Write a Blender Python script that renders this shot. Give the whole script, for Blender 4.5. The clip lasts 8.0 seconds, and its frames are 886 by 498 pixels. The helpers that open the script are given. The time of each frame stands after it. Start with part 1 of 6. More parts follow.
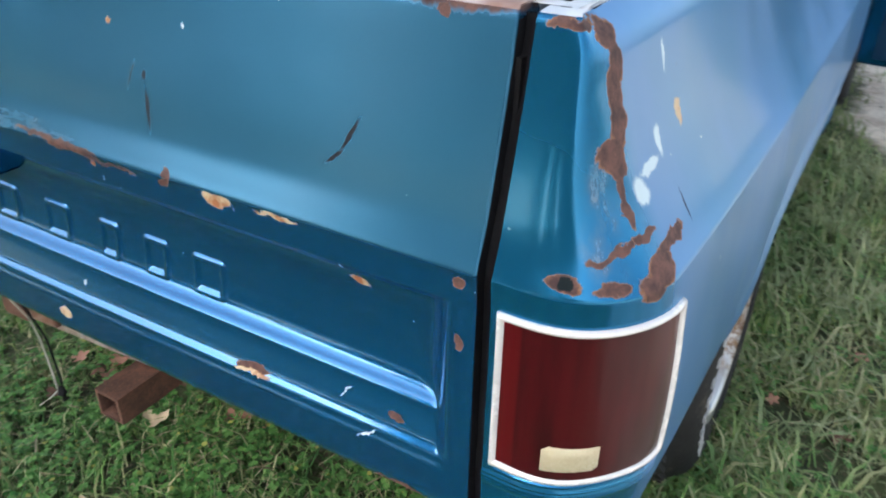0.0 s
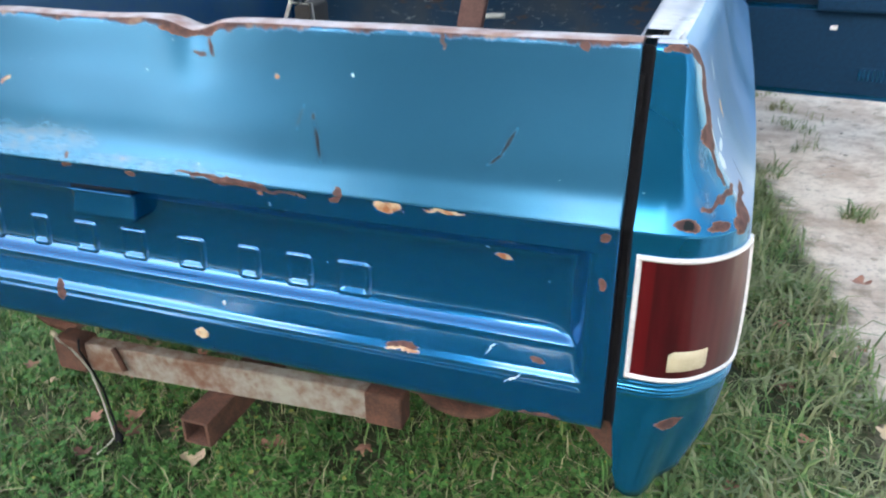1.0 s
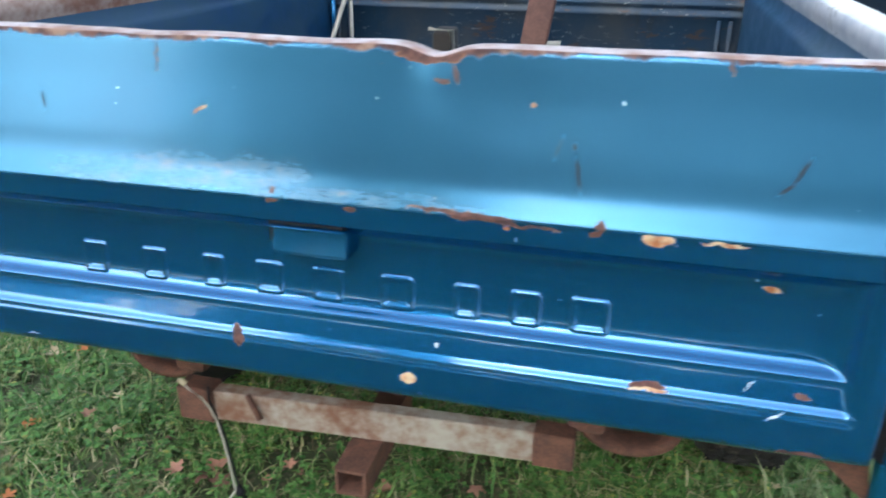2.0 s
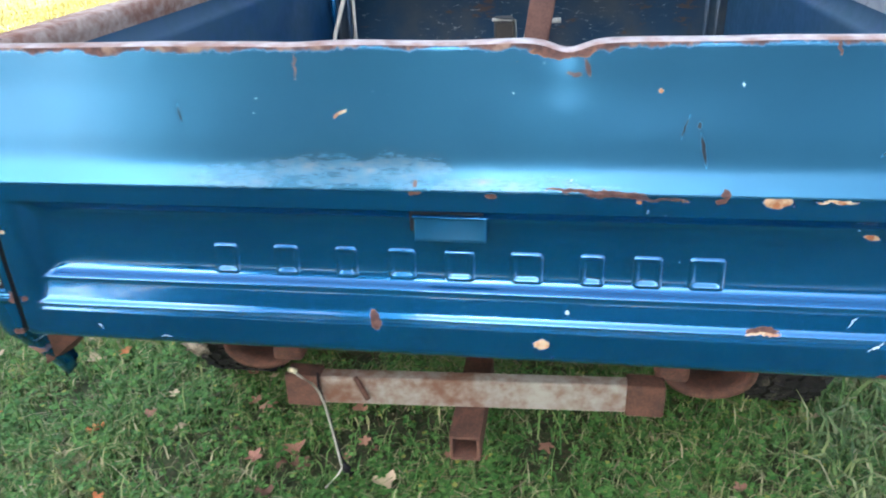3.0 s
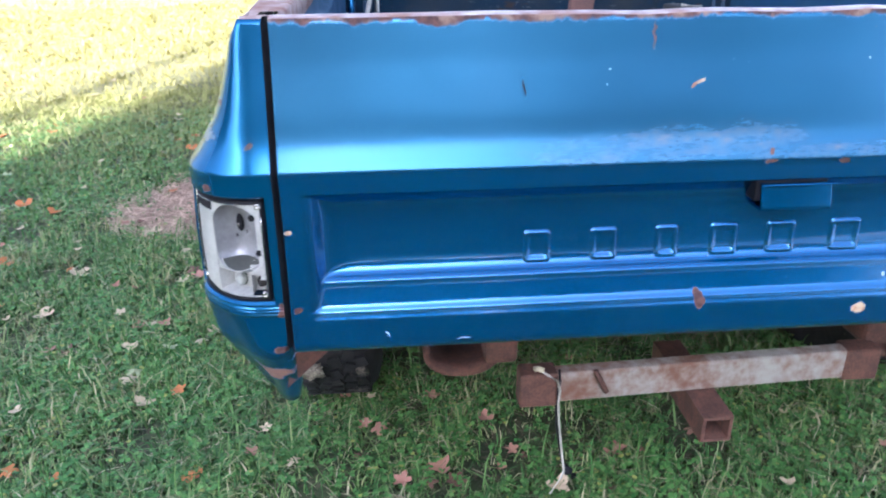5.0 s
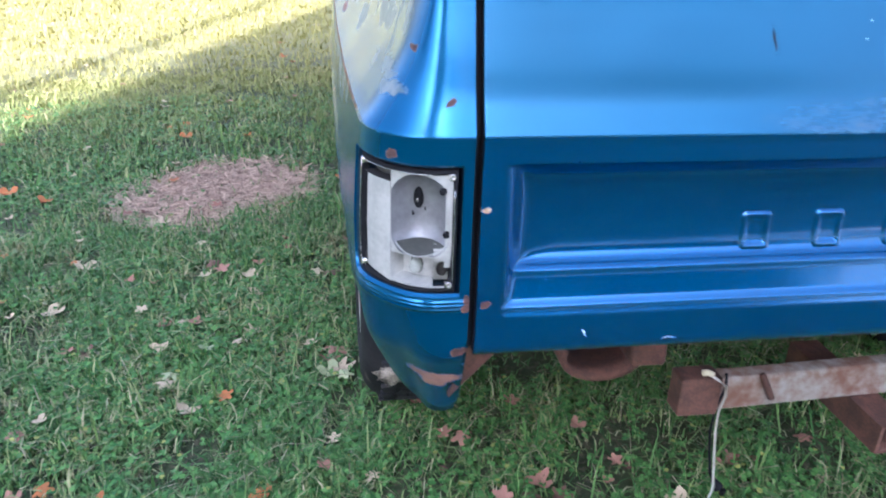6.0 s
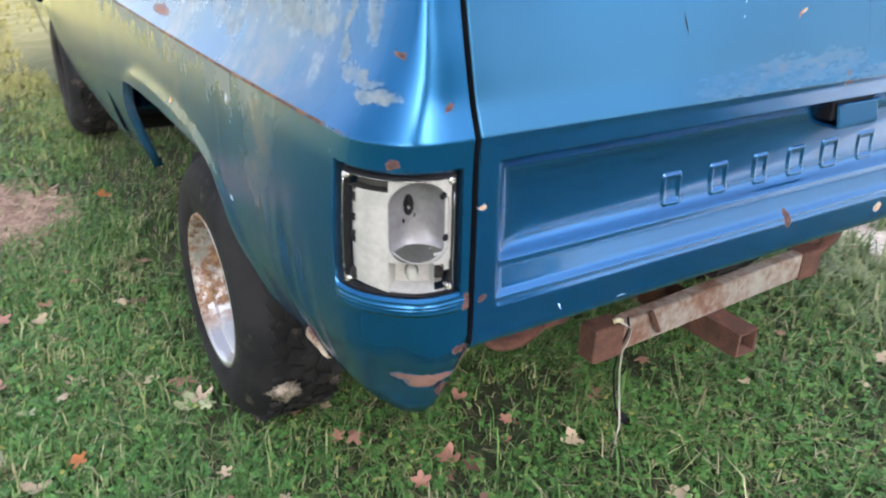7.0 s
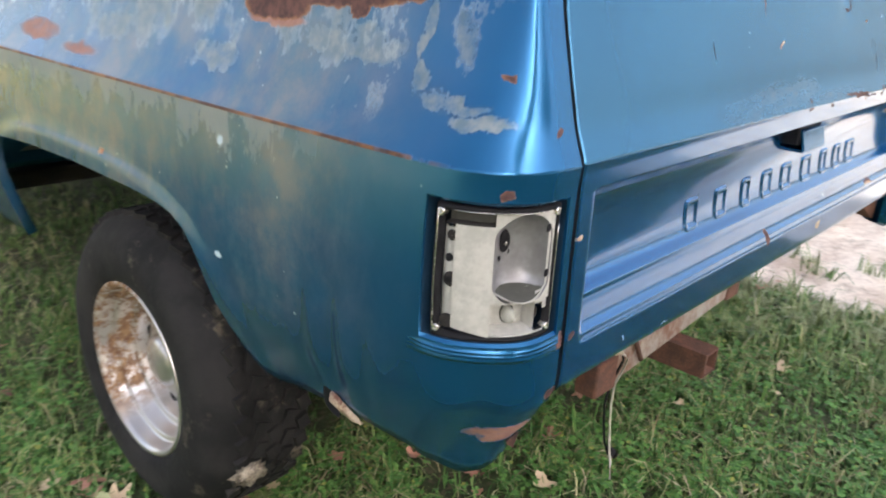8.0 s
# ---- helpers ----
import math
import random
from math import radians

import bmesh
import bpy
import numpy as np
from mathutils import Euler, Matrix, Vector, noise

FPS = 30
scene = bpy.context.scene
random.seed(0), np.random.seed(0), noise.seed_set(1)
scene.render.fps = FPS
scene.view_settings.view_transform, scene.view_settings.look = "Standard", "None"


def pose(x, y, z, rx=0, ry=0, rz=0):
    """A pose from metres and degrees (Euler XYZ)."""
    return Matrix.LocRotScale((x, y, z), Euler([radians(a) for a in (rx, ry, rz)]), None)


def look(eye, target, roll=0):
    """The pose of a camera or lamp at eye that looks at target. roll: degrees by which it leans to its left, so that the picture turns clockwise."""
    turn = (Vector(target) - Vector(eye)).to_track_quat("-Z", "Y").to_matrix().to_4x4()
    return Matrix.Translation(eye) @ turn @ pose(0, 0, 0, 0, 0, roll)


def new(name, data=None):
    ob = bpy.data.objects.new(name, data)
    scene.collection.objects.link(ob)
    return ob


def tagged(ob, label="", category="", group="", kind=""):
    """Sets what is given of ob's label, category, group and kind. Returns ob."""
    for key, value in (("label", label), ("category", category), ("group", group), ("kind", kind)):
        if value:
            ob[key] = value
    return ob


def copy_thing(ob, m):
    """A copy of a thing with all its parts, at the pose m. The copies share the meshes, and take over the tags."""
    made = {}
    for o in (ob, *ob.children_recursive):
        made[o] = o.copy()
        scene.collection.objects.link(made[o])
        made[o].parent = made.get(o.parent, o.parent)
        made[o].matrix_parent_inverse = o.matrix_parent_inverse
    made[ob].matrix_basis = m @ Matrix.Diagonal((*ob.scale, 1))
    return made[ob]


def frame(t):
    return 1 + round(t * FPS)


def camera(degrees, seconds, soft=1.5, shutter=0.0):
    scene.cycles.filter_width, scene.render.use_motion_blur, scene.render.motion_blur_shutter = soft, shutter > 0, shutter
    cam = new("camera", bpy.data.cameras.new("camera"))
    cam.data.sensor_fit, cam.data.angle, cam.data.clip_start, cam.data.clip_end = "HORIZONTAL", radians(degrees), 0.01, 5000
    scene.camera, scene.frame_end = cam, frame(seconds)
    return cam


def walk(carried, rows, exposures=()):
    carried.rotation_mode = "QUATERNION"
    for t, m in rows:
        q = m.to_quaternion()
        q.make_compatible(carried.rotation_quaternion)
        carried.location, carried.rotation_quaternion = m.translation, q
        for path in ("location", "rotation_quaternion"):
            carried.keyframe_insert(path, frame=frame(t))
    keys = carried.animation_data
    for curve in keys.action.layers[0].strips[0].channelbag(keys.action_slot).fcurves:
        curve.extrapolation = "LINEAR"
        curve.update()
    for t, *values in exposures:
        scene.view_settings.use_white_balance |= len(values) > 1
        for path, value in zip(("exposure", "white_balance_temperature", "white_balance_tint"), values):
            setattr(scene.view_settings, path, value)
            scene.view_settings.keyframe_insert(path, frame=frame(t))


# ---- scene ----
cam = camera(60.4, 8.0, soft=1.9, shutter=0.4)
PATH = [
    (0, (1.064, -0.503, 1.29), (0.196, 1.001, 0.298), 1.0),
    (0.5, (1.001, -0.62, 1.313), (0.324, 0.984, 0.33), 0.0),
    (1, (0.883, -0.876, 1.325), (0.285, 0.827, 0.463), -0.6),
    (1.5, (0.712, -0.936, 1.33), (0.271, 0.857, 0.563), -0.2),
    (2, (0.452, -0.944, 1.314), (-0.005, 0.831, 0.515), 0.3),
    (2.2, (0.375, -0.931, 1.323), (-0.047, 0.841, 0.499), -0.3),
    (3.3, (0.106, -1.149, 1.379), (-0.192, 0.631, 0.516), -2.6),
    (3.5, (0.037, -1.154, 1.376), (-0.27, 0.633, 0.533), -2.8),
    (4, (-0.207, -1.082, 1.324), (-0.476, 0.722, 0.503), -1.6),
    (4.2, (-0.282, -1.057, 1.322), (-0.507, 0.753, 0.501), -0.4),
    (5.3, (-0.785, -1.104, 1.278), (-0.557, 0.711, 0.468), -0.3),
    (5.5, (-0.857, -1.071, 1.26), (-0.624, 0.74, 0.442), 0.4),
    (6, (-0.993, -0.884, 1.19), (-0.72, 0.925, 0.381), 1.6),
    (6.5, (-1.09, -0.792, 1.183), (-0.493, 0.883, 0.268), -0.3),
    (7, (-1.333, -0.761, 1.212), (-0.383, 0.787, 0.374), 1.2),
    (7.5, (-1.492, -0.67, 1.228), (-0.368, 0.801, 0.47), 1.4),
    (8, (-1.578, -0.478, 1.149), (-0.194, 0.793, 0.462), 2.9),
]
EXPOSURES = [(0, 1.64, 6050, 8), (0.5, 1.72, 5950, 8), (1.5, 1.78, 5950, 8), (3.5, 2.0, 5750, 10), (4.2, 1.98, 5650, 12), (5.4, 1.93, 5000, 22), (6.1, 1.86, 5000, 19), (6.6, 1.83, 4980, 14), (7, 2.0, 5900, 17), (7.5, 1.95, 6250, 19), (8, 1.79, 6350, 17)]
walk(cam, [(t, look(eye, target, roll)) for t, eye, target, roll in PATH], EXPOSURES)

# ---------------------------------------------------------------- light
SUN_EL, SUN_ROT = 25.0, 196.3
world = bpy.data.worlds.new("sky")
scene.world = world
world.use_nodes = True
wn, wl = world.node_tree.nodes, world.node_tree.links
sky = wn.new("ShaderNodeTexSky")
sky.sky_type, sky.sun_disc = "NISHITA", False
sky.sun_elevation, sky.sun_rotation = radians(SUN_EL), radians(SUN_ROT)
sky.air_density, sky.dust_density, sky.ozone_density = 1.3, 4.0, 1.0
grey = wn.new("ShaderNodeRGBToBW")
haze = wn.new("ShaderNodeMix")
haze.data_type = "RGBA"
haze.inputs[0].default_value = 0.55
wl.new(sky.outputs[0], grey.inputs[0])
wl.new(sky.outputs[0], haze.inputs[6])
wl.new(grey.outputs[0], haze.inputs[7])
wl.new(haze.outputs[2], wn["Background"].inputs[0])
wn["Background"].inputs[1].default_value = 0.15
sun_data = bpy.data.lights.new("sun", "SUN")
sun_data.energy, sun_data.angle, sun_data.color = 5.0, radians(0.6), (1.0, 0.9, 0.76)
sun = new("sun", sun_data)
sun_from = Vector((math.sin(radians(SUN_ROT)) * math.cos(radians(SUN_EL)), math.cos(radians(SUN_ROT)) * math.cos(radians(SUN_EL)), math.sin(radians(SUN_EL))))
sun.matrix_world = look(tuple(sun_from * 40), (0, 0, 0))


# ---------------------------------------------------------------- materials
class Nodes:
    """A small wrapper round one material's node tree."""

    def __init__(self, name, rough=0.5, metal=0.0, coat=0.0, coat_rough=0.1, spec=0.5):
        self.mat = bpy.data.materials.new(name)
        self.mat.use_nodes = True
        self.n, self.l = self.mat.node_tree.nodes, self.mat.node_tree.links
        self.b = self.n["Principled BSDF"]
        self.set("Roughness", rough), self.set("Metallic", metal), self.set("Coat Weight", coat)
        self.set("Coat Roughness", coat_rough), self.set("Specular IOR Level", spec)
        self.obj = self.n.new("ShaderNodeTexCoord").outputs["Object"]

    def set(self, slot, value):
        if hasattr(value, "is_linked"):
            self.l.new(value, self.b.inputs[slot])
        elif isinstance(value, tuple):
            self.b.inputs[slot].default_value = (*value, 1)
        else:
            self.b.inputs[slot].default_value = value

    def noise(self, scale, detail=4.0, rough=0.55, vec=None, stretch=None, out=0):
        t = self.n.new("ShaderNodeTexNoise")
        t.inputs["Scale"].default_value, t.inputs["Detail"].default_value, t.inputs["Roughness"].default_value = scale, detail, rough
        v = vec or self.obj
        if stretch:
            v = self.vec("MULTIPLY", v, stretch)
        self.l.new(v, t.inputs["Vector"])
        return t.outputs[out]

    def vec(self, op, a, b=None):
        m = self.n.new("ShaderNodeVectorMath")
        m.operation = op
        for slot, v in ((0, a), (1, b)):
            if v is None:
                continue
            if hasattr(v, "is_linked"):
                self.l.new(v, m.inputs[slot])
            else:
                m.inputs[slot].default_value = v
        return m.outputs["Value"] if op in ("LENGTH", "DOT_PRODUCT", "DISTANCE") else m.outputs["Vector"]

    def math(self, op, a, b=0.0, clamp=False):
        m = self.n.new("ShaderNodeMath")
        m.operation, m.use_clamp = op, clamp
        for slot, v in ((0, a), (1, b)):
            if hasattr(v, "is_linked"):
                self.l.new(v, m.inputs[slot])
            else:
                m.inputs[slot].default_value = v
        return m.outputs[0]

    def ramp(self, v, lo, hi, a=0.0, b=1.0):
        m = self.n.new("ShaderNodeMapRange")
        m.interpolation_type = "SMOOTHSTEP"
        self.l.new(v, m.inputs[0])
        for slot, x in ((1, lo), (2, hi), (3, a), (4, b)):
            m.inputs[slot].default_value = x
        return m.outputs[0]

    def mix(self, f, a, b):
        m = self.n.new("ShaderNodeMix")
        m.data_type = "RGBA"
        for slot, v in ((0, f), (6, a), (7, b)):
            if hasattr(v, "is_linked"):
                self.l.new(v, m.inputs[slot])
            else:
                m.inputs[slot].default_value = (*v, 1) if isinstance(v, tuple) else v
        return m.outputs[2]

    def lerp(self, f, a, b):
        m = self.n.new("ShaderNodeMix")
        for slot, v in ((0, f), (2, a), (3, b)):
            if hasattr(v, "is_linked"):
                self.l.new(v, m.inputs[slot])
            else:
                m.inputs[slot].default_value = v
        return m.outputs[0]

    def axis(self, which):
        s = self.n.new("ShaderNodeSeparateXYZ")
        self.l.new(self.obj, s.inputs[0])
        return s.outputs[which]

    def bump(self, height, strength, distance):
        t = self.n.new("ShaderNodeBump")
        t.inputs["Strength"].default_value, t.inputs["Distance"].default_value = strength, distance
        self.l.new(height, t.inputs["Height"])
        self.l.new(t.outputs[0], self.b.inputs["Normal"])

    def blobs(self, shapes, warp, edge=0.12):
        """One mask of several worn spots: (x, y, z, half length, half depth, half height, tilt in degrees)."""
        least = None
        for x, y, z, rx, ry, rz, tilt in shapes:
            m = self.n.new("ShaderNodeMapping")
            m.vector_type = "TEXTURE"
            m.inputs["Location"].default_value, m.inputs["Rotation"].default_value = (x, y, z), (0, radians(-tilt), 0)
            m.inputs["Scale"].default_value = (rx, ry, rz)
            self.l.new(warp, m.inputs["Vector"])
            d = self.vec("LENGTH", m.outputs[0])
            least = d if least is None else self.math("MINIMUM", least, d)
        return self.ramp(least, 1.0 + edge, 1.0 - edge)


def warped(w, amount, scale):
    shift = w.vec("MULTIPLY", w.vec("SUBTRACT", w.noise(scale, 5.0, 0.65, out=1), (0.5, 0.5, 0.5)), (amount, amount, amount))
    return w.vec("ADD", w.obj, shift)


def plain(name, a, b, scale=30.0, rough=0.6, metal=0.0, bump=0.3, depth=0.002, coat=0.0, spec=0.5):
    """A surface of two tones, mottled at two scales, with fine relief."""
    w = Nodes(name, rough, metal, coat, 0.15, spec)
    f = w.math("ADD", w.math("MULTIPLY", w.noise(scale), 0.6), w.math("MULTIPLY", w.noise(scale * 6.5), 0.4))
    w.set("Base Color", w.mix(w.ramp(f, 0.36, 0.64), a, b))
    w.set("Roughness", w.ramp(f, 0.3, 0.7, max(rough - 0.12, 0.03), min(rough + 0.12, 1.0)))
    if bump:
        w.bump(f, bump, depth)
    return w.mat


BLUE, DEEP = (0.030, 0.142, 0.268), (0.026, 0.124, 0.240)
RUST_A, RUST_B = (0.062, 0.030, 0.027), (0.155, 0.072, 0.055)
CREAM, PRIMER = (0.60, 0.46, 0.30), (0.31, 0.165, 0.13)


METAL, COAT = 0.70, 0.36
RICH = (0.008, 0.109, 0.268), (0.006, 0.094, 0.238)


def paint(name, rust=(), cream=(), primer=(), scratch=(), white=(), fade=(), top_rust=None, peel=None, peel_spots=(), under=None, hole=(), tint=(0.6, 0.85, 1.0), coat=COAT, dull=False, sky_side=None, runs=(0.22, 1, 1), sharp=0.10, base=None, worn=0.0):
    """Old metallic blue car paint with its chips, rust and faded spots."""
    w = Nodes(name, 0.2, METAL, coat, sharp + 0.5 * worn)
    w.set("Specular Tint", tint)
    big, fine = w.noise(2.2, 2.0), w.noise(170.0, 3.0, 0.7)
    col = w.mix(w.ramp(big, 0.35, 0.65), *(base or (BLUE, DEEP)))
    rough = 0.165 + worn
    near, far = warped(w, 0.027, 34.0), warped(w, 0.05, 9.0)
    if fade:
        f = w.math("MULTIPLY", w.blobs(fade, far, 0.75), w.math("MULTIPLY", w.ramp(w.noise(90.0, 6.0, 0.8, stretch=runs), 0.40, 0.70, 0.05, 0.50), w.ramp(w.noise(16.0, 4.0, 0.6), 0.34, 0.62, 0.35, 1.0)))
        col = w.mix(f, col, w.mix(w.ramp(w.noise(22.0), 0.4, 0.6), (0.22, 0.28, 0.32), (0.40, 0.31, 0.22)))
        rough = w.lerp(f, rough, 0.65)
    metal = METAL - worn
    bare = []
    # sky reflected on the bed side, put into the paint's colour and dullness
    if sky_side:
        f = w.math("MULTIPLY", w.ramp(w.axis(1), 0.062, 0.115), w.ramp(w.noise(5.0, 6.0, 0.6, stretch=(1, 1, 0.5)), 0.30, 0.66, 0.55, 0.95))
        col = w.mix(f, col, sky_side)
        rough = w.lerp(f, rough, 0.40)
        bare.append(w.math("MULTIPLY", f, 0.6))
    if dull:
        f = w.math("MULTIPLY", w.ramp(w.axis(1), 0.05, 0.45), w.ramp(w.noise(4.0, 7.0, 0.68, stretch=(1, 1, 0.6)), 0.34, 0.62, 0.35, 0.95))
        f = w.math("MULTIPLY", f, w.ramp(w.axis(2), 0.52, 0.78, 0.35, 1.0))
        col = w.mix(f, col, w.mix(w.ramp(w.noise(11.0, 6.0, 0.7), 0.36, 0.64), (0.075, 0.150, 0.200), (0.185, 0.200, 0.205)))
        bare.append(w.math("MULTIPLY", f, 0.75))
    if peel:
        z0, z1, y0, y1 = peel
        zone = w.math("MULTIPLY", w.ramp(w.axis(2), z0, z0 + 0.04), w.math("MULTIPLY", w.ramp(w.axis(1), y0, y0 + 0.12), w.ramp(w.axis(1), y1, y1 - 0.4)))
        edge = w.math("ADD", w.noise(9.0, 9.0, 0.66, stretch=(1, 1, 0.55)), w.math("MULTIPLY", w.math("SUBTRACT", w.axis(2), 1.06), 1.1))
        torn = warped(w, 0.075, 13.0)
        flakes = w.blobs([(-0.92, y, z, 0.1, a, b, 0) for y, z, a, b in peel_spots], torn, 0.18)
        lace = w.ramp(w.noise(26.0, 8.0, 0.72), 0.34, 0.60, 0.15, 0.92)
        f = w.math("MULTIPLY", w.math("MAXIMUM", w.math("MULTIPLY", zone, w.ramp(edge, 0.535, 0.575)), flakes), lace)
        col = w.mix(f, col, w.mix(w.ramp(w.noise(55.0, 5.0), 0.35, 0.65), (0.135, 0.185, 0.205), (0.27, 0.30, 0.30)))
        rim = w.math("MULTIPLY", zone, w.math("MULTIPLY", w.ramp(edge, 0.520, 0.536), w.ramp(edge, 0.560, 0.542, 0.0, 0.55)))
        col = w.mix(rim, col, (0.34, 0.40, 0.44))
        rough = w.lerp(f, rough, 0.45)
        bare.append(w.math("MULTIPLY", f, 0.7))
    if under:
        f = w.math("MULTIPLY", w.ramp(w.axis(2), 0.942, 0.938), w.ramp(w.math("ADD", w.noise(17.0, 7.0, 0.68, stretch=(1, 1, 0.5)), w.math("MULTIPLY", w.math("SUBTRACT", w.axis(2), 0.905), 3.2)), 0.50, 0.60, 0.0, 0.6))
        f = w.math("MULTIPLY", f, w.ramp(w.axis(1), 0.25, 0.5))
        col = w.mix(f, col, (0.30, 0.33, 0.29))
        line = w.math("MULTIPLY", w.math("MULTIPLY", w.ramp(w.axis(2), 0.9374, 0.9384), w.ramp(w.axis(2), 0.9434, 0.9420)), w.math("MULTIPLY", w.ramp(w.axis(1), 0.07, 0.16), w.ramp(w.noise(13.0, 5.0, 0.65, stretch=(1, 1, 0.2)), 0.33, 0.47)))
        col = w.mix(line, col, w.mix(w.ramp(w.noise(30.0), 0.4, 0.6), (0.095, 0.042, 0.026), (0.24, 0.11, 0.045)))
        bare.append(f)
        rough = w.lerp(w.math("MAXIMUM", f, line), rough, 0.8)
    chips = w.math("MULTIPLY", w.ramp(w.noise(85.0, 2.0, 0.5), 0.745, 0.765), w.ramp(w.noise(3.0, 3.0), 0.50, 0.60))
    col = w.mix(chips, col, w.mix(w.ramp(w.noise(6.0), 0.46, 0.54), (0.08, 0.05, 0.045), (0.45, 0.52, 0.54)))
    bare.append(chips)
    rusty = w.mix(w.ramp(w.noise(55.0, 6.0, 0.7), 0.35, 0.65), RUST_A, RUST_B)

    def lay(mask, tone, colour, rgh):
        bare.append(mask)
        return w.mix(mask, colour, tone), w.lerp(mask, rgh, 0.85)

    if white:
        col, rough = lay(w.blobs(white, warped(w, 0.018, 48.0), 0.25), (0.55, 0.66, 0.72), col, rough)
    if scratch:
        col, rough = lay(w.blobs(scratch, warped(w, 0.007, 60.0), 0.3), (0.016, 0.011, 0.013), col, rough)
    if primer:
        col, rough = lay(w.math("MULTIPLY", w.blobs(primer, near, 0.2), w.ramp(w.noise(19.0, 6.0, 0.7), 0.30, 0.50, 0.35, 1.0)), w.mix(w.ramp(w.noise(35.0), 0.4, 0.6), PRIMER, (0.38, 0.21, 0.165)), col, rough)
    if cream:
        col, rough = lay(w.blobs(cream, near), w.mix(w.ramp(w.noise(45.0), 0.42, 0.6), CREAM, (0.34, 0.13, 0.05)), col, rough)
    if rust:
        spots = w.blobs(rust, near, 0.22)
        col, rough = lay(w.ramp(spots, 0.10, 0.45), w.mix(w.ramp(spots, 0.35, 0.85), (0.26, 0.125, 0.06), rusty), col, rough)
    if top_rust:
        level = w.math("ADD", w.axis(2), w.ramp(w.axis(0), 0.40, 0.12, 0.0, 0.0025))
        f = w.ramp(w.math("ADD", level, w.math("MULTIPLY", w.math("SUBTRACT", w.noise(13.0, 6.0, 0.7, stretch=(1, 1, 0.35)), 0.5), 0.05)), top_rust, top_rust + 0.006)
        col, rough = lay(f, w.mix(w.ramp(w.noise(24.0, 5.0), 0.52, 0.66), rusty, (0.29, 0.19, 0.14)), col, rough)
    if hole:
        col, rough = lay(w.blobs(hole, near), (0.006, 0.005, 0.005), col, rough)
    every = bare[0] if bare else 0.0
    for f in bare[1:]:
        every = w.math("MAXIMUM", every, f)
    w.set("Base Color", col)
    w.set("Roughness", rough)
    w.set("Metallic", w.lerp(every, metal, 0.0))
    w.set("Coat Weight", w.lerp(every, coat, 0.0))
    w.bump(w.math("ADD", w.math("MULTIPLY", w.noise(5.0, 2.0), 1.2), w.math("ADD", w.math("MULTIPLY", fine, 0.006), w.math("MULTIPLY", every, -0.03) if bare else w.math("MULTIPLY", fine, 0.001))), 0.12, 0.012)
    return w.mat


GATE_UPPER = paint(
    "faded_blue_tailgate_upper",
    rust=[(0.262, 0.0, 0.9405, 0.10, 0.05, 0.0035, -3), (0.176, 0.05, 1.146, 0.045, 0.06, 0.011, 0), (0.212, 0.05, 1.122, 0.0035, 0.06, 0.013, 10), (0.196, 0.05, 1.113, 0.009, 0.06, 0.0025, 0), (-0.237, 0.05, 1.125, 0.0018, 0.06, 0.018, 0), (-0.048, 0.02, 0.950, 0.004, 0.05, 0.006, 0),
          (0.42, 0, 0.945, 0.005, 0.05, 0.008, 20), (0.56, 0.05, 1.147, 0.0025, 0.05, 0.010, 0), (0.74, 0.05, 1.149, 0.005, 0.05, 0.006, 0)],
    cream=[(-0.168, 0.04, 1.055, 0.010, 0.05, 0.0028, 35), (0.322, 0.04, 1.087, 0.004, 0.05, 0.003, -30)],
    scratch=[(0.386, 0.03, 1.004, 0.0026, 0.05, 0.022, 12), (0.378, 0.03, 1.040, 0.0028, 0.05, 0.005, 0), (0.357, 0.03, 1.038, 0.0016, 0.05, 0.015, -18), (0.655, 0.03, 1.030, 0.0026, 0.05, 0.018, -30), (0.640, 0.03, 1.008, 0.002, 0.05, 0.012, -50), (-0.438, 0.04, 1.053, 0.002, 0.05, 0.014, 10)],
    white=[(0.434, 0.04, 1.099, 0.0018, 0.05, 0.0026, 30)],
    fade=[(-0.06, 0.02, 0.966, 0.06, 0.06, 0.024, 0), (-0.22, 0.02, 0.965, 0.15, 0.06, 0.020, 2), (0.10, 0.02, 0.952, 0.14, 0.06, 0.010, 0)],
    top_rust=1.1495,
    worn=0.09,
    coat=0.22,
)
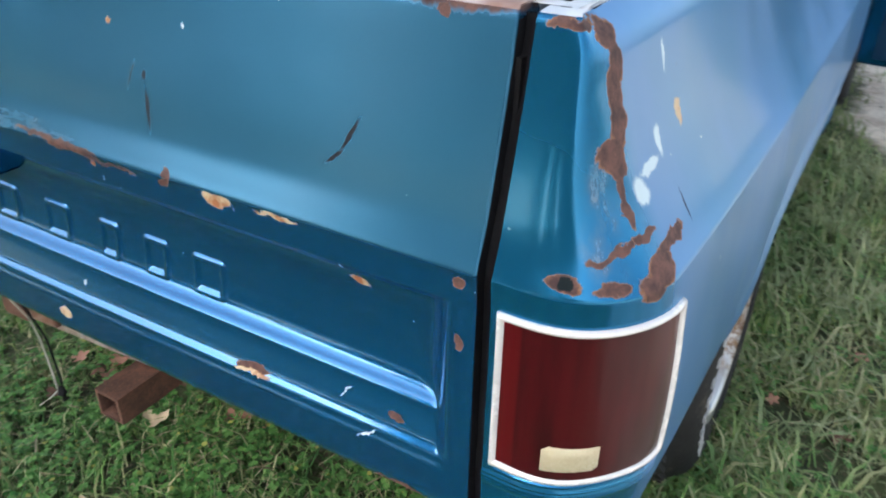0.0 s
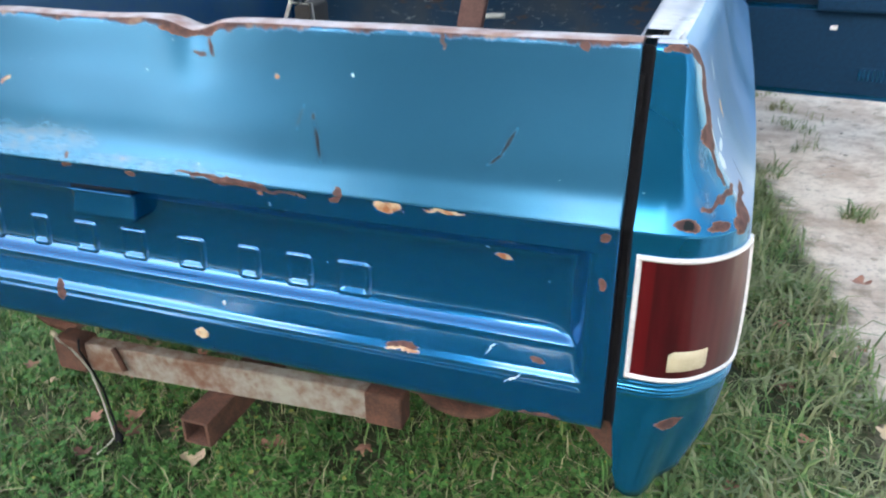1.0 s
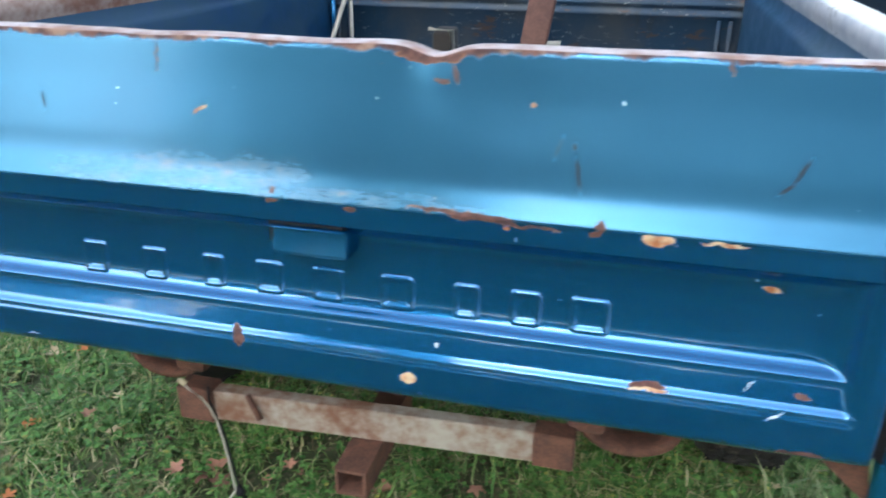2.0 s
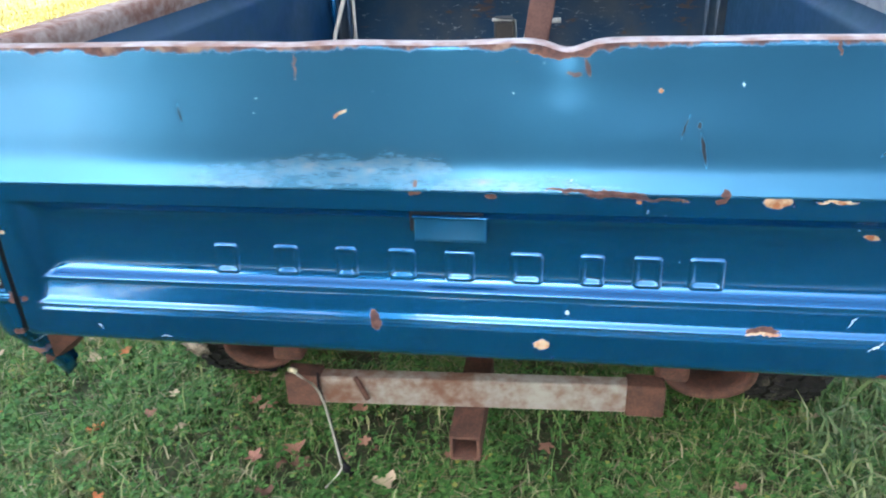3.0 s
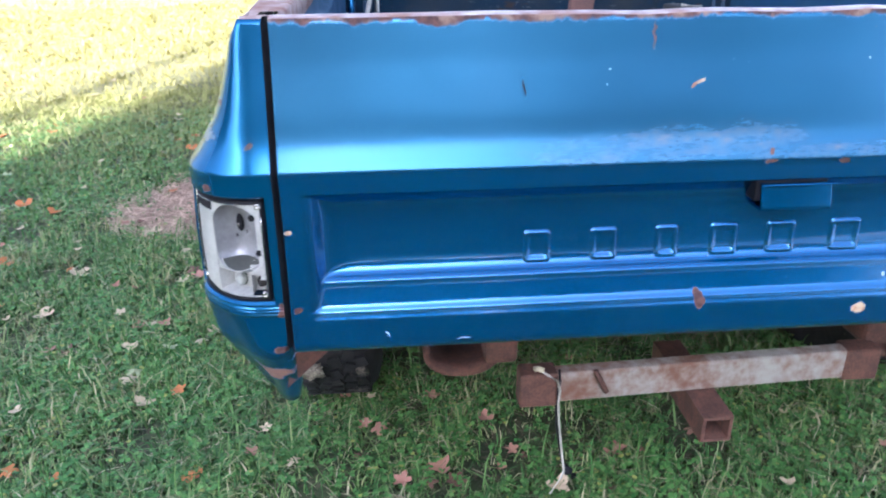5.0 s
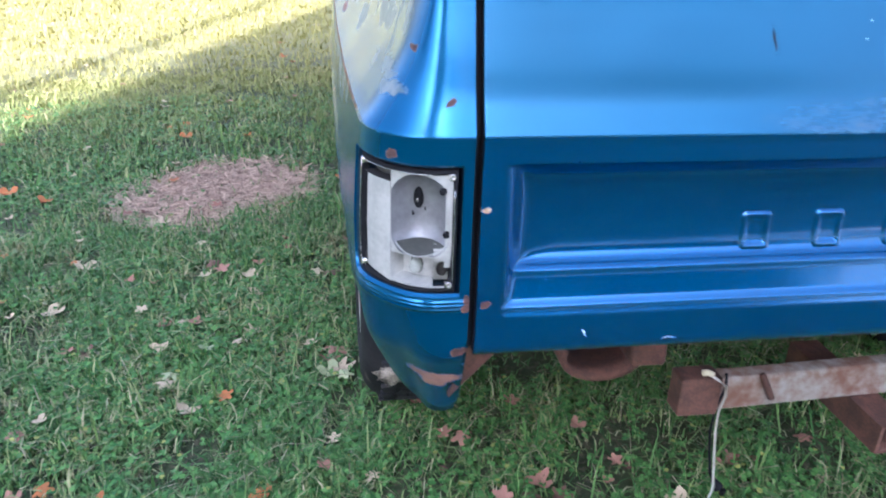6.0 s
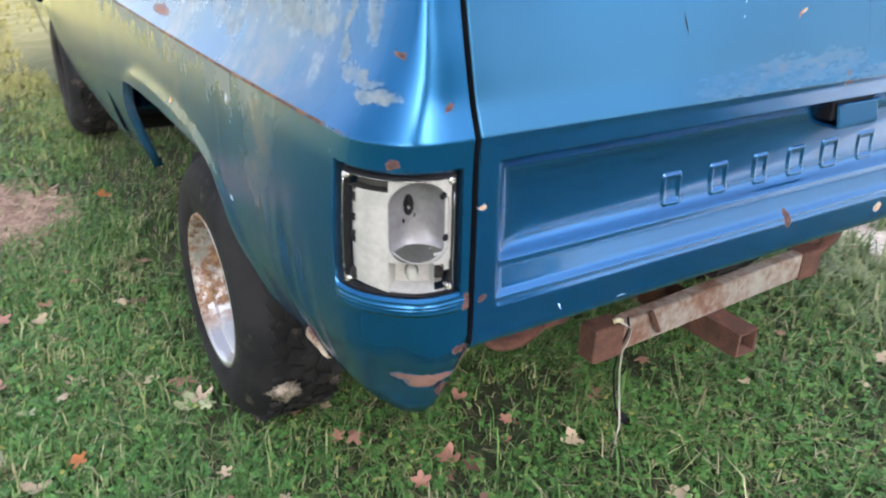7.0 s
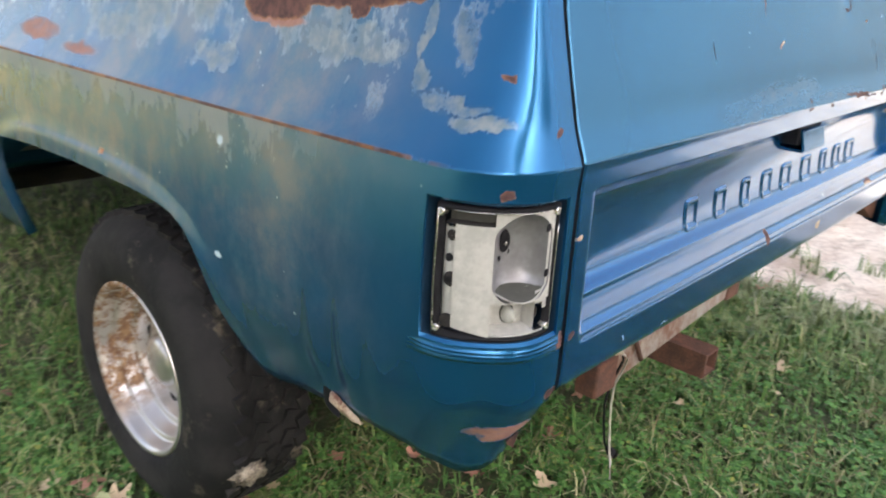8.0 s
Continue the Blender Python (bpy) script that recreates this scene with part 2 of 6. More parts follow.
GATE_LOWER = paint(
    "deep_blue_tailgate_lower",
    rust=[(0.262, 0.0, 0.9375, 0.10, 0.05, 0.003, -3), (-0.131, 0, 0.697, 0.008, 0.05, 0.017, 15), (0.708, 0, 0.718, 0.010, 0.05, 0.004, 0), (0.417, 0, 0.936, 0.008, 0.05, 0.005, 40), (0.79, 0, 0.86, 0.006, 0.05, 0.008, 0), (0.79, 0, 0.925, 0.006, 0.05, 0.007, 0),
          (-0.05, 0, 0.936, 0.012, 0.05, 0.003, 0), (0.07, 0, 0.934, 0.01, 0.05, 0.004, 0), (0.505, 0, 0.7085, 0.026, 0.05, 0.004, 3), (-0.80, 0, 0.71, 0.006, 0.05, 0.008, 0), (0.72, 0, 0.636, 0.03, 0.05, 0.004, 0)],
    cream=[(0.497, 0.0, 0.933, 0.021, 0.05, 0.008, 0), (0.575, 0, 0.936, 0.03, 0.05, 0.003, 0), (0.153, 0, 0.665, 0.011, 0.05, 0.011, 0), (0.505, 0, 0.703, 0.027, 0.05, 0.0035, 3), (0.651, 0.04, 0.863, 0.012, 0.06, 0.004, -15), (-0.803, 0, 0.842, 0.006, 0.04, 0.005, 0), (0.30, 0, 0.928, 0.005, 0.05, 0.004, 0)],
    white=[(0.677, 0, 0.69, 0.014, 0.05, 0.0011, 35), (-0.657, 0, 0.659, 0.0012, 0.05, 0.007, 25), (-0.53, 0, 0.643, 0.010, 0.05, 0.0008, 0), (0.64, 0, 0.725, 0.011, 0.05, 0.0010, 45)],
    coat=1.0,
    sharp=0.05,
    worn=0.03,
    base=((0.008, 0.117, 0.310), (0.006, 0.100, 0.276)),
)
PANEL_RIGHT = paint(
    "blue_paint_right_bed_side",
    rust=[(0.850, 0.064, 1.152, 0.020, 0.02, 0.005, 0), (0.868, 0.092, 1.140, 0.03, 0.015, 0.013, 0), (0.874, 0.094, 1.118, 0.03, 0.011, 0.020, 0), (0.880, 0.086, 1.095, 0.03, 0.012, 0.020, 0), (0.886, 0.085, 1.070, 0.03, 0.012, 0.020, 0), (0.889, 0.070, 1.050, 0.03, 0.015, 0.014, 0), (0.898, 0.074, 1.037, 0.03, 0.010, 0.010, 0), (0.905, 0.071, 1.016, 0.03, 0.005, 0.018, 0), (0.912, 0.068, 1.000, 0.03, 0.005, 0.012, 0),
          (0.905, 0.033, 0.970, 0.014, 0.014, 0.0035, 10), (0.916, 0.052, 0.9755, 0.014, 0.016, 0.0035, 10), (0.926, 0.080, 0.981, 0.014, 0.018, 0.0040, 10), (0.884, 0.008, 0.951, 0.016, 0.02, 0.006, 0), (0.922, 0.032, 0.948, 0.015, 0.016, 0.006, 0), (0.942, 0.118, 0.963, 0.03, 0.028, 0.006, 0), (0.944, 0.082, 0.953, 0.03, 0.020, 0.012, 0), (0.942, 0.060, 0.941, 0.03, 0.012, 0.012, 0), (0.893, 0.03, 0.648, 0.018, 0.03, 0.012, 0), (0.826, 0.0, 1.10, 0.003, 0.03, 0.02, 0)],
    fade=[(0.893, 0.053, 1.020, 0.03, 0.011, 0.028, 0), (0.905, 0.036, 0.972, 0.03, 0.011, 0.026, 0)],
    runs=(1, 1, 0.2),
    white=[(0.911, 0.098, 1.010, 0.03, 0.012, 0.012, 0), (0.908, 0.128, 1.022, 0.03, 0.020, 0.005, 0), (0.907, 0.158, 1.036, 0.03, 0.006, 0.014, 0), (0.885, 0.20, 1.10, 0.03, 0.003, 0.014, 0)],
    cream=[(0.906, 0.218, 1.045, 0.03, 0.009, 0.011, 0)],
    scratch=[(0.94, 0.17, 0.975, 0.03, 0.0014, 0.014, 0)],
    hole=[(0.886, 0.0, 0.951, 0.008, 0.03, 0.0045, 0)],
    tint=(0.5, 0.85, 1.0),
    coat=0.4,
    # lavender of the reflected sky, laid on as colour
    sky_side=(0.092, 0.212, 0.450),
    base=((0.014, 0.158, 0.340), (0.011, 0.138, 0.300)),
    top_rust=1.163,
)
PANEL_LEFT = paint(
    "peeling_blue_paint_left_bed_side",
    rust=[(-0.9, 0.43, 1.116, 0.05, 0.19, 0.020, 0), (-0.9, 0.50, 1.094, 0.05, 0.075, 0.024, 0), (-0.9, 0.26, 1.124, 0.05, 0.07, 0.013, 0), (-0.9, 0.32, 1.098, 0.05, 0.018, 0.014, 0), (-0.853, 0.02, 0.981, 0.006, 0.03, 0.004, 20),
          (-0.896, 0.04, 1.04, 0.004, 0.03, 0.006, 0), (-0.926, 0.025, 0.912, 0.008, 0.03, 0.005, 30), (-0.826, 0.0, 0.712, 0.006, 0.03, 0.011, 0), (-0.83, 0.0, 0.635, 0.012, 0.03, 0.006, 0),],
    primer=[(-0.858, 0.05, 0.567, 0.040, 0.07, 0.012, 10), (-0.862, 0.05, 0.553, 0.018, 0.07, 0.013, 0), (-0.92, 1.08, 0.972, 0.05, 0.09, 0.014, 0), (-0.93, 1.30, 0.992, 0.05, 0.10, 0.022, 0), (-0.9, 0.49, 1.072, 0.05, 0.065, 0.010, 0),],
    cream=[(-0.97, 0.95, 0.80, 0.05, 0.012, 0.006, 0),],
    white=[(-0.98, 0.563, 0.703, 0.05, 0.009, 0.006, 0), (-0.97, 0.54, 0.893, 0.05, 0.008, 0.008, 0), (-0.80, 0.05, 0.6, 0.04, 0.03, 0.001, -12)],
    peel=(0.955, 1.16, 0.05, 2.3),
    peel_spots=[(0.194, 1.080, 0.012, 0.040), (0.187, 1.020, 0.012, 0.020), (0.125, 1.002, 0.050, 0.011), (0.075, 0.984, 0.040, 0.009), (0.315, 1.055, 0.095, 0.024), (0.62, 1.01, 0.06, 0.022), (0.98, 1.03, 0.07, 0.03)],
    dull=True,
    worn=0.05,
    base=((0.010, 0.118, 0.272), (0.008, 0.102, 0.242)),
    tint=(0.75, 0.87, 1.0),
    coat=0.3,
    under=True,
    top_rust=1.163,
)


def bed_paint():
    """Dull blue bed paint, scuffed to grey, with rust and bright flecks and runs."""
    w = Nodes("scuffed_dull_blue_bed_paint", 0.6, 0.1)
    col = w.mix(w.ramp(w.noise(4.0, 5.0), 0.38, 0.66), (0.010, 0.040, 0.085), (0.052, 0.066, 0.080))
    col = w.mix(w.ramp(w.noise(14.0, 6.0, 0.7, stretch=(1, 1, 0.25)), 0.56, 0.70, 0.0, 0.6), col, (0.03, 0.035, 0.042))
    col = w.mix(w.ramp(w.noise(9.0, 7.0, 0.75, stretch=(0.6, 1, 1.6)), 0.57, 0.64, 0.0, 0.9), col, (0.085, 0.05, 0.038))
    flecks = w.math("MULTIPLY", w.ramp(w.noise(60.0, 4.0, 0.8, stretch=(0.35, 1, 1.6)), 0.60, 0.66), w.ramp(w.noise(3.0), 0.44, 0.56))
    w.set("Base Color", w.mix(flecks, col, (0.34, 0.36, 0.36)))
    w.bump(w.noise(7.0, 6.0, 0.7), 0.4, 0.006)
    return w.mat


# same blue darkened: shade inside the lamp opening put into the colour
SHADED = plain("shade_dark_blue_flange", (0.006, 0.022, 0.045), (0.012, 0.036, 0.07), 30.0, 0.6, spec=0.25)
BED_BLUE = bed_paint()
INNER_BLUE = plain("scratched_inner_wall_paint", (0.012, 0.062, 0.16), (0.030, 0.085, 0.15), 5.0, 0.45, 0.3, 0.3, 0.003)
POST = plain("dark_rusted_post", (0.085, 0.042, 0.036), (0.14, 0.075, 0.06), 20.0, 0.9, 0.0, 0.5, 0.003)
# pale lavender is sky reflection put into colour; the brown is rust
LIP = plain("sky_pale_rusty_lip", (0.56, 0.53, 0.57), (0.30, 0.17, 0.13), 6.0, 0.4, coat=0.2)
TORN = plain("torn_cream_metal", (0.55, 0.44, 0.32), (0.16, 0.07, 0.045), 34.0, 0.7)
CAB_BLUE = paint("blue_cab_paint", base=RICH)
RAIL = plain("worn_rail_paint", (0.50, 0.39, 0.34), (0.25, 0.115, 0.08), 9.0, 0.65)
# right rail's white sky reflection put into a pale base colour
RAIL_RIGHT = plain("sky_pale_rail_paint", (0.60, 0.62, 0.66), (0.42, 0.46, 0.54), 7.0, 0.35, coat=0.4)
RUST = plain("heavy_rust", (0.07, 0.035, 0.026), (0.16, 0.075, 0.05), 28.0, 0.9, 0.0, 0.6, 0.004)
SCALE = plain("pale_rusted_hitch_paint", (0.36, 0.34, 0.30), (0.18, 0.09, 0.055), 7.0, 0.75, 0.0, 0.4, 0.002)
BLACK = plain("black_rubber_seal", (0.006, 0.006, 0.008), (0.016, 0.016, 0.019), 60.0, 0.7, spec=0.2)
# grime; also shade put into colour on front rims and lamp plate top
DARK = plain("grime_and_shade_dark", (0.010, 0.010, 0.011), (0.03, 0.026, 0.022), 12.0, 0.9)


def tyre_material(name, dirt):
    """Black rubber, greyed by weather, with dried mud in blotches."""
    w = Nodes(name, 0.8, spec=0.3)
    col = w.mix(w.ramp(w.noise(7.0, 5.0, 0.6), 0.35, 0.65), (0.010, 0.010, 0.011), (0.026, 0.025, 0.025))
    mud = w.math("MULTIPLY", w.ramp(w.noise(11.0, 7.0, 0.72), 0.60 - 0.10 * dirt, 0.68), w.ramp(w.noise(60.0, 4.0, 0.7), 0.35, 0.6, 0.2, 0.9))
    w.set("Base Color", w.mix(w.math("MULTIPLY", mud, 0.35 + 0.5 * dirt), col, (0.23, 0.19, 0.14)))
    w.bump(w.math("ADD", w.noise(50.0, 4.0), w.math("MULTIPLY", mud, 0.6)), 0.5, 0.004)
    return w.mat


TYRE = tyre_material("weathered_tyre_rubber", 0.25)
TREAD = tyre_material("muddy_tread", 0.8)
CHROME = plain("tired_chrome", (0.75, 0.74, 0.72), (0.55, 0.53, 0.50), 40.0, 0.2, 0.9, 0.1, 0.001)
LETTERS = plain("raised_white_rubber", (0.55, 0.55, 0.56), (0.35, 0.35, 0.36), 30.0, 0.7)


def rim_material():
    w = Nodes("rusted_chrome_rim", 0.3, 0.85)
    f = w.math("MULTIPLY", w.ramp(w.noise(22.0, 7.0, 0.75), 0.40, 0.56), w.ramp(w.math("ADD", w.axis(1), w.math("MULTIPLY", w.axis(2), 0.5)), 1.13, 1.26))
    tone = w.mix(w.ramp(w.noise(60.0, 5.0), 0.35, 0.65), (0.17, 0.085, 0.045), (0.34, 0.21, 0.11))
    w.set("Base Color", w.mix(f, (0.60, 0.58, 0.56), tone))
    w.set("Metallic", w.lerp(f, 0.85, 0.1))
    w.set("Roughness", w.lerp(f, 0.28, 0.85))
    w.bump(w.noise(60.0), 0.2, 0.002)
    return w.mat


RIM = rim_material()
HOUSING = plain("grey_white_lamp_housing", (0.38, 0.38, 0.35), (0.50, 0.50, 0.46), 18.0, 0.45)
REFLECTOR = plain("dull_silver_reflector", (0.34, 0.34, 0.35), (0.25, 0.25, 0.26), 14.0, 0.38, 0.4)


CLOUDY = plain("cloudy_bulb_glass", (0.46, 0.47, 0.42), (0.36, 0.37, 0.33), 30.0, 0.25, coat=0.4)


def lens_material():
    w = Nodes("red_lamp_lens", 0.3, 0.0, 0.2, 0.08, 0.35)
    ribs = w.math("SINE", w.math("MULTIPLY", w.axis(0), 620.0))
    f = w.ramp(w.noise(16.0, 3.0, stretch=(2.5, 1, 0.35)), 0.35, 0.68)
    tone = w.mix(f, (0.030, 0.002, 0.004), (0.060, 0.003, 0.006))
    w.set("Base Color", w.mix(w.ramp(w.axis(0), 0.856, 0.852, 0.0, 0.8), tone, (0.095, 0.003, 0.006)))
    w.bump(ribs, 0.05, 0.0006)
    return w.mat


LENS = lens_material()
CLEAR = plain("yellowed_reverse_lens", (0.58, 0.52, 0.36), (0.48, 0.42, 0.28), 50.0, 0.3, coat=0.5)
SHELF = plain("grey_lamp_shelf", (0.055, 0.057, 0.048), (0.09, 0.092, 0.078), 20.0, 0.7)
WHITE_TRIM = plain("white_lamp_bezel", (0.78, 0.77, 0.77), (0.74, 0.73, 0.73), 12.0, 0.25, 0.1, 0.02, coat=0.3)
VINYL = plain("dark_blue_door_vinyl", (0.004, 0.024, 0.060), (0.007, 0.036, 0.08), 60.0, 0.7, spec=0.15)
BARK = plain("tree_bark", (0.09, 0.07, 0.055), (0.16, 0.13, 0.10), 6.0, 0.9, 0, 0.8, 0.03)
CROWN = plain("autumn_tree_leaves", (0.06, 0.10, 0.03), (0.16, 0.13, 0.04), 0.8, 0.6, bump=0)
WIRE_W = plain("grubby_white_wire", (0.55, 0.53, 0.46), (0.42, 0.40, 0.34), 40.0, 0.5)
GLASS = Nodes("window_glass", 0.02)
GLASS.set("Transmission Weight", 1.0)
GLASS = GLASS.mat


# ---------------------------------------------------------------- mesh helpers
def thing(name, label, category, group=""):
    return tagged(new(name), label, category, group)


def part(name, bm, material, parent=None, label="", smooth=True):
    """Links a bmesh as one mesh object under a thing or under a part."""
    data = bpy.data.meshes.new(name)
    bmesh.ops.recalc_face_normals(bm, faces=bm.faces[:])
    bm.to_mesh(data)
    bm.free()
    return link(name, data, material, parent, label, smooth)


def link(name, data, material, parent=None, label="", smooth=True):
    data.materials.append(material)
    if smooth:
        data.shade_smooth()
    ob = new(name, data)
    ob.parent = parent
    if label:
        tagged(ob, label)
    return ob


def sheet(name, rows, material, parent=None, label="", closed=False, skip=(), flip=False):
    """A smooth sheet through rows of points, all of one length."""
    n, m = len(rows), len(rows[0])
    verts = [tuple(p) for row in rows for p in row]
    faces = []
    for i in range(n - 1):
        for j in range(m if closed else m - 1):
            if (i, j) in skip:
                continue
            k = (j + 1) % m
            q = (i * m + j, i * m + k, (i + 1) * m + k, (i + 1) * m + j)
            faces.append(q[::-1] if flip else q)
    data = bpy.data.meshes.new(name)
    data.from_pydata(verts, [], faces)
    return link(name, data, material, parent, label)


def box(bm, x0, x1, y0, y1, z0, z1, bevel=0.0):
    r = bmesh.ops.create_cube(bm, size=1.0, matrix=Matrix.LocRotScale(((x0 + x1) / 2, (y0 + y1) / 2, (z0 + z1) / 2), None, (x1 - x0, y1 - y0, z1 - z0)))
    if bevel:
        edges = list({e for v in r["verts"] for e in v.link_edges})
        bmesh.ops.bevel(bm, geom=edges, offset=bevel, segments=2, profile=0.5, affect="EDGES")
    return bm


def boxed(name, dims, material, parent=None, label="", bevel=0.004):
    return part(name, box(bmesh.new(), *dims, bevel), material, parent, label, False)


def tube(name, points, radius, material, parent=None, label="", sides=8):
    """A round rod along points."""
    rows, pts = [], [Vector(p) for p in points]
    for i, p in enumerate(pts):
        d = (pts[min(i + 1, len(pts) - 1)] - pts[max(i - 1, 0)]).normalized()
        a = d.orthogonal().normalized()
        b = d.cross(a)
        r = radius[i] if isinstance(radius, (list, tuple)) else radius
        rows.append([p + r * (math.cos(k * math.tau / sides) * a + math.sin(k * math.tau / sides) * b) for k in range(sides)])
    rows = [[pts[0]] * sides] + rows + [[pts[-1]] * sides]
    return sheet(name, rows, material, parent, label, closed=True)


def lathe(name, profile, centre, material, parent=None, label="", axis=1.0, steps=48):
    """Turns a profile of (radius, x offset outward) round the x axis through centre."""
    rows = []
    for k in range(steps + 1):
        a = k * math.tau / steps
        rows.append([(centre[0] + axis * o, centre[1] + r * math.cos(a), centre[2] + r * math.sin(a)) for r, o in profile])
    return sheet(name, rows, material, parent, label)


def interp(v, xs, ys):
    return float(np.interp(v, xs, ys))


def smooth(v, xs, ys):
    """A smooth curve through a few heights, flat beyond its ends."""
    if v <= xs[0]:
        return ys[0]
    if v >= xs[-1]:
        return ys[-1]
    k = next(i for i in range(len(xs) - 1) if v <= xs[i + 1])
    slope = lambda i: (ys[min(i + 1, len(ys) - 1)] - ys[max(i - 1, 0)]) / (xs[min(i + 1, len(xs) - 1)] - xs[max(i - 1, 0)])
    h = xs[k + 1] - xs[k]
    t = (v - xs[k]) / h
    a, b = slope(k) * h, slope(k + 1) * h
    return ys[k] * (2 * t**3 - 3 * t**2 + 1) + a * (t**3 - 2 * t**2 + t) + ys[k + 1] * (3 * t**2 - 2 * t**3) + b * (t**3 - t**2)


def step(v, a, b):
    t = min(max((v - a) / (b - a), 0.0), 1.0)
    return t * t * (3 - 2 * t)


# ---------------------------------------------------------------- setting: lawn and dirt drive
def ground_z(x, y):
    z = -0.035 + 0.055 * max(min(x, 0.0), -5.0) + 0.015 * min(max(x, 0.0), 8.0)
    return z + 0.012 * noise.noise((x * 1.3, y * 1.3, 3.1)) + 0.006 * noise.noise((x * 5.0, y * 5.0, 8.0))


def drive_edge(y):
    """The x at which the lawn gives way to the dirt drive."""
    return interp(y, [-8, -1, -0.2, 0.2, 0.7, 1.5, 2.2, 2.8, 3.3, 3.8, 6, 12, 60], [2.9, 2.2, 1.74, 1.50, 1.45, 1.42, 1.34, 1.26, 1.14, 0.98, 0.92, 1.0, 1.0]) + 0.10 * noise.noise((1.7, y * 1.6, 0.0)) + 0.05 * noise.noise((4.0, y * 6.0, 0.0))


def in_patch(x, y):
    return ((x + 1.58) / 0.40) ** 2 + ((y - 2.84) / 0.46) ** 2 + 0.55 * noise.noise((x * 4, y * 4, 5.0)) < 1.0


def soil_material():
    w = Nodes("lawn_soil_and_dirt_drive", 0.95)
    soil = w.mix(w.ramp(w.noise(7.0, 6.0, 0.65), 0.35, 0.65), (0.034, 0.046, 0.018), (0.070, 0.092, 0.034))
    soil = w.mix(w.ramp(w.noise(60.0, 4.0), 0.5, 0.62, 0.0, 0.6), soil, (0.13, 0.105, 0.065))
    # pale yellow far lawn: sunlight on it put into the colour
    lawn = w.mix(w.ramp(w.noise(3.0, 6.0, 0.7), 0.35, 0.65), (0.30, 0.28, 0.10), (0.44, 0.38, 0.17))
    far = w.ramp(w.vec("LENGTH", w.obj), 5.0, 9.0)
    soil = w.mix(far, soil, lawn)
    dirt = w.mix(w.ramp(w.noise(2.6, 7.0, 0.7), 0.38, 0.60), (0.53, 0.42, 0.33), (0.80, 0.71, 0.60))
    dirt = w.mix(w.ramp(w.noise(6.0, 7.0, 0.72), 0.54, 0.66, 0.0, 0.6), dirt, (0.27, 0.215, 0.15))
    dirt = w.mix(w.ramp(w.noise(45.0, 5.0, 0.7), 0.5, 0.68, 0.0, 0.5), dirt, (0.30, 0.235, 0.185))
    wob = w.math("MULTIPLY", w.math("SUBTRACT", w.noise(3.5, 6.0, 0.7), 0.5), 0.55)
    curve = w.n.new("ShaderNodeFloatCurve")
    pts = curve.mapping.curves[0].points
    pts[0].location, pts[1].location = (0.0, 1.45), (1.0, 0.5)
    for a, b in ((0.35, 1.10), (0.39, 0.87), (0.41, 0.76), (0.435, 0.725), (0.475, 0.71), (0.51, 0.668), (0.54, 0.63), (0.565, 0.57), (0.59, 0.49), (0.7, 0.46)):
        pts.new(a, b)
    curve.mapping.update()
    w.l.new(w.math("DIVIDE", w.math("ADD", w.axis(1), 8.0), 20.0, True), curve.inputs[1])
    edge = w.math("MULTIPLY", curve.outputs[0], 2.0)
    on = w.ramp(w.math("ADD", w.math("SUBTRACT", w.axis(0), edge), wob), -0.06, 0.10)
    m = w.n.new("ShaderNodeMapping")
    m.vector_type = "TEXTURE"
    m.inputs["Location"].default_value, m.inputs["Scale"].default_value = (-1.58, 2.84, -0.1), (0.42, 0.48, 1.0)
    w.l.new(warped(w, 0.35, 3.5), m.inputs["Vector"])
    patch = w.ramp(w.vec("LENGTH", m.outputs[0]), 1.1, 0.85)
    straw = w.mix(w.ramp(w.noise(14.0, 8.0, 0.75), 0.36, 0.64), (0.20, 0.125, 0.09), (0.42, 0.29, 0.215))
    w.set("Base Color", w.mix(on, w.mix(patch, soil, straw), dirt))
    w.bump(w.math("ADD", w.noise(9.0, 6.0, 0.7), w.math("MULTIPLY", w.noise(70.0, 4.0), 0.35)), 0.5, 0.02)
    return w.mat


def axis_steps(near, far, step_near):
    a, v, s = [], 0.0, step_near
    while v < far:
        a.append(v)
        s *= 1.0 if v < near else 1.22
        v += s
    return sorted({-t for t in a} | set(a)) + [far]


def build_ground():
    xs, ys = axis_steps(4.5, 700, 0.09), axis_steps(6.0, 700, 0.09)
    data = bpy.data.meshes.new("ground")
    verts = [(x, y, ground_z(x, y)) for y in ys for x in xs]
    n = len(xs)
    data.from_pydata(verts, [], [(j * n + i, j * n + i + 1, (j + 1) * n + i + 1, (j + 1) * n + i) for j in range(len(ys) - 1) for i in range(n - 1)])
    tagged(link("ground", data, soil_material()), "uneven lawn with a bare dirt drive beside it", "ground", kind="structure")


build_ground()


# ---------------------------------------------------------------- unseen trees behind the camera, added to shade the yard
def sunward(p, d):
    """A place on the ground p metres across the sun's way and d metres towards the sun."""
    a = radians(SUN_ROT)
    return -math.cos(a) * p + math.sin(a) * d, math.sin(a) * p + math.cos(a) * d


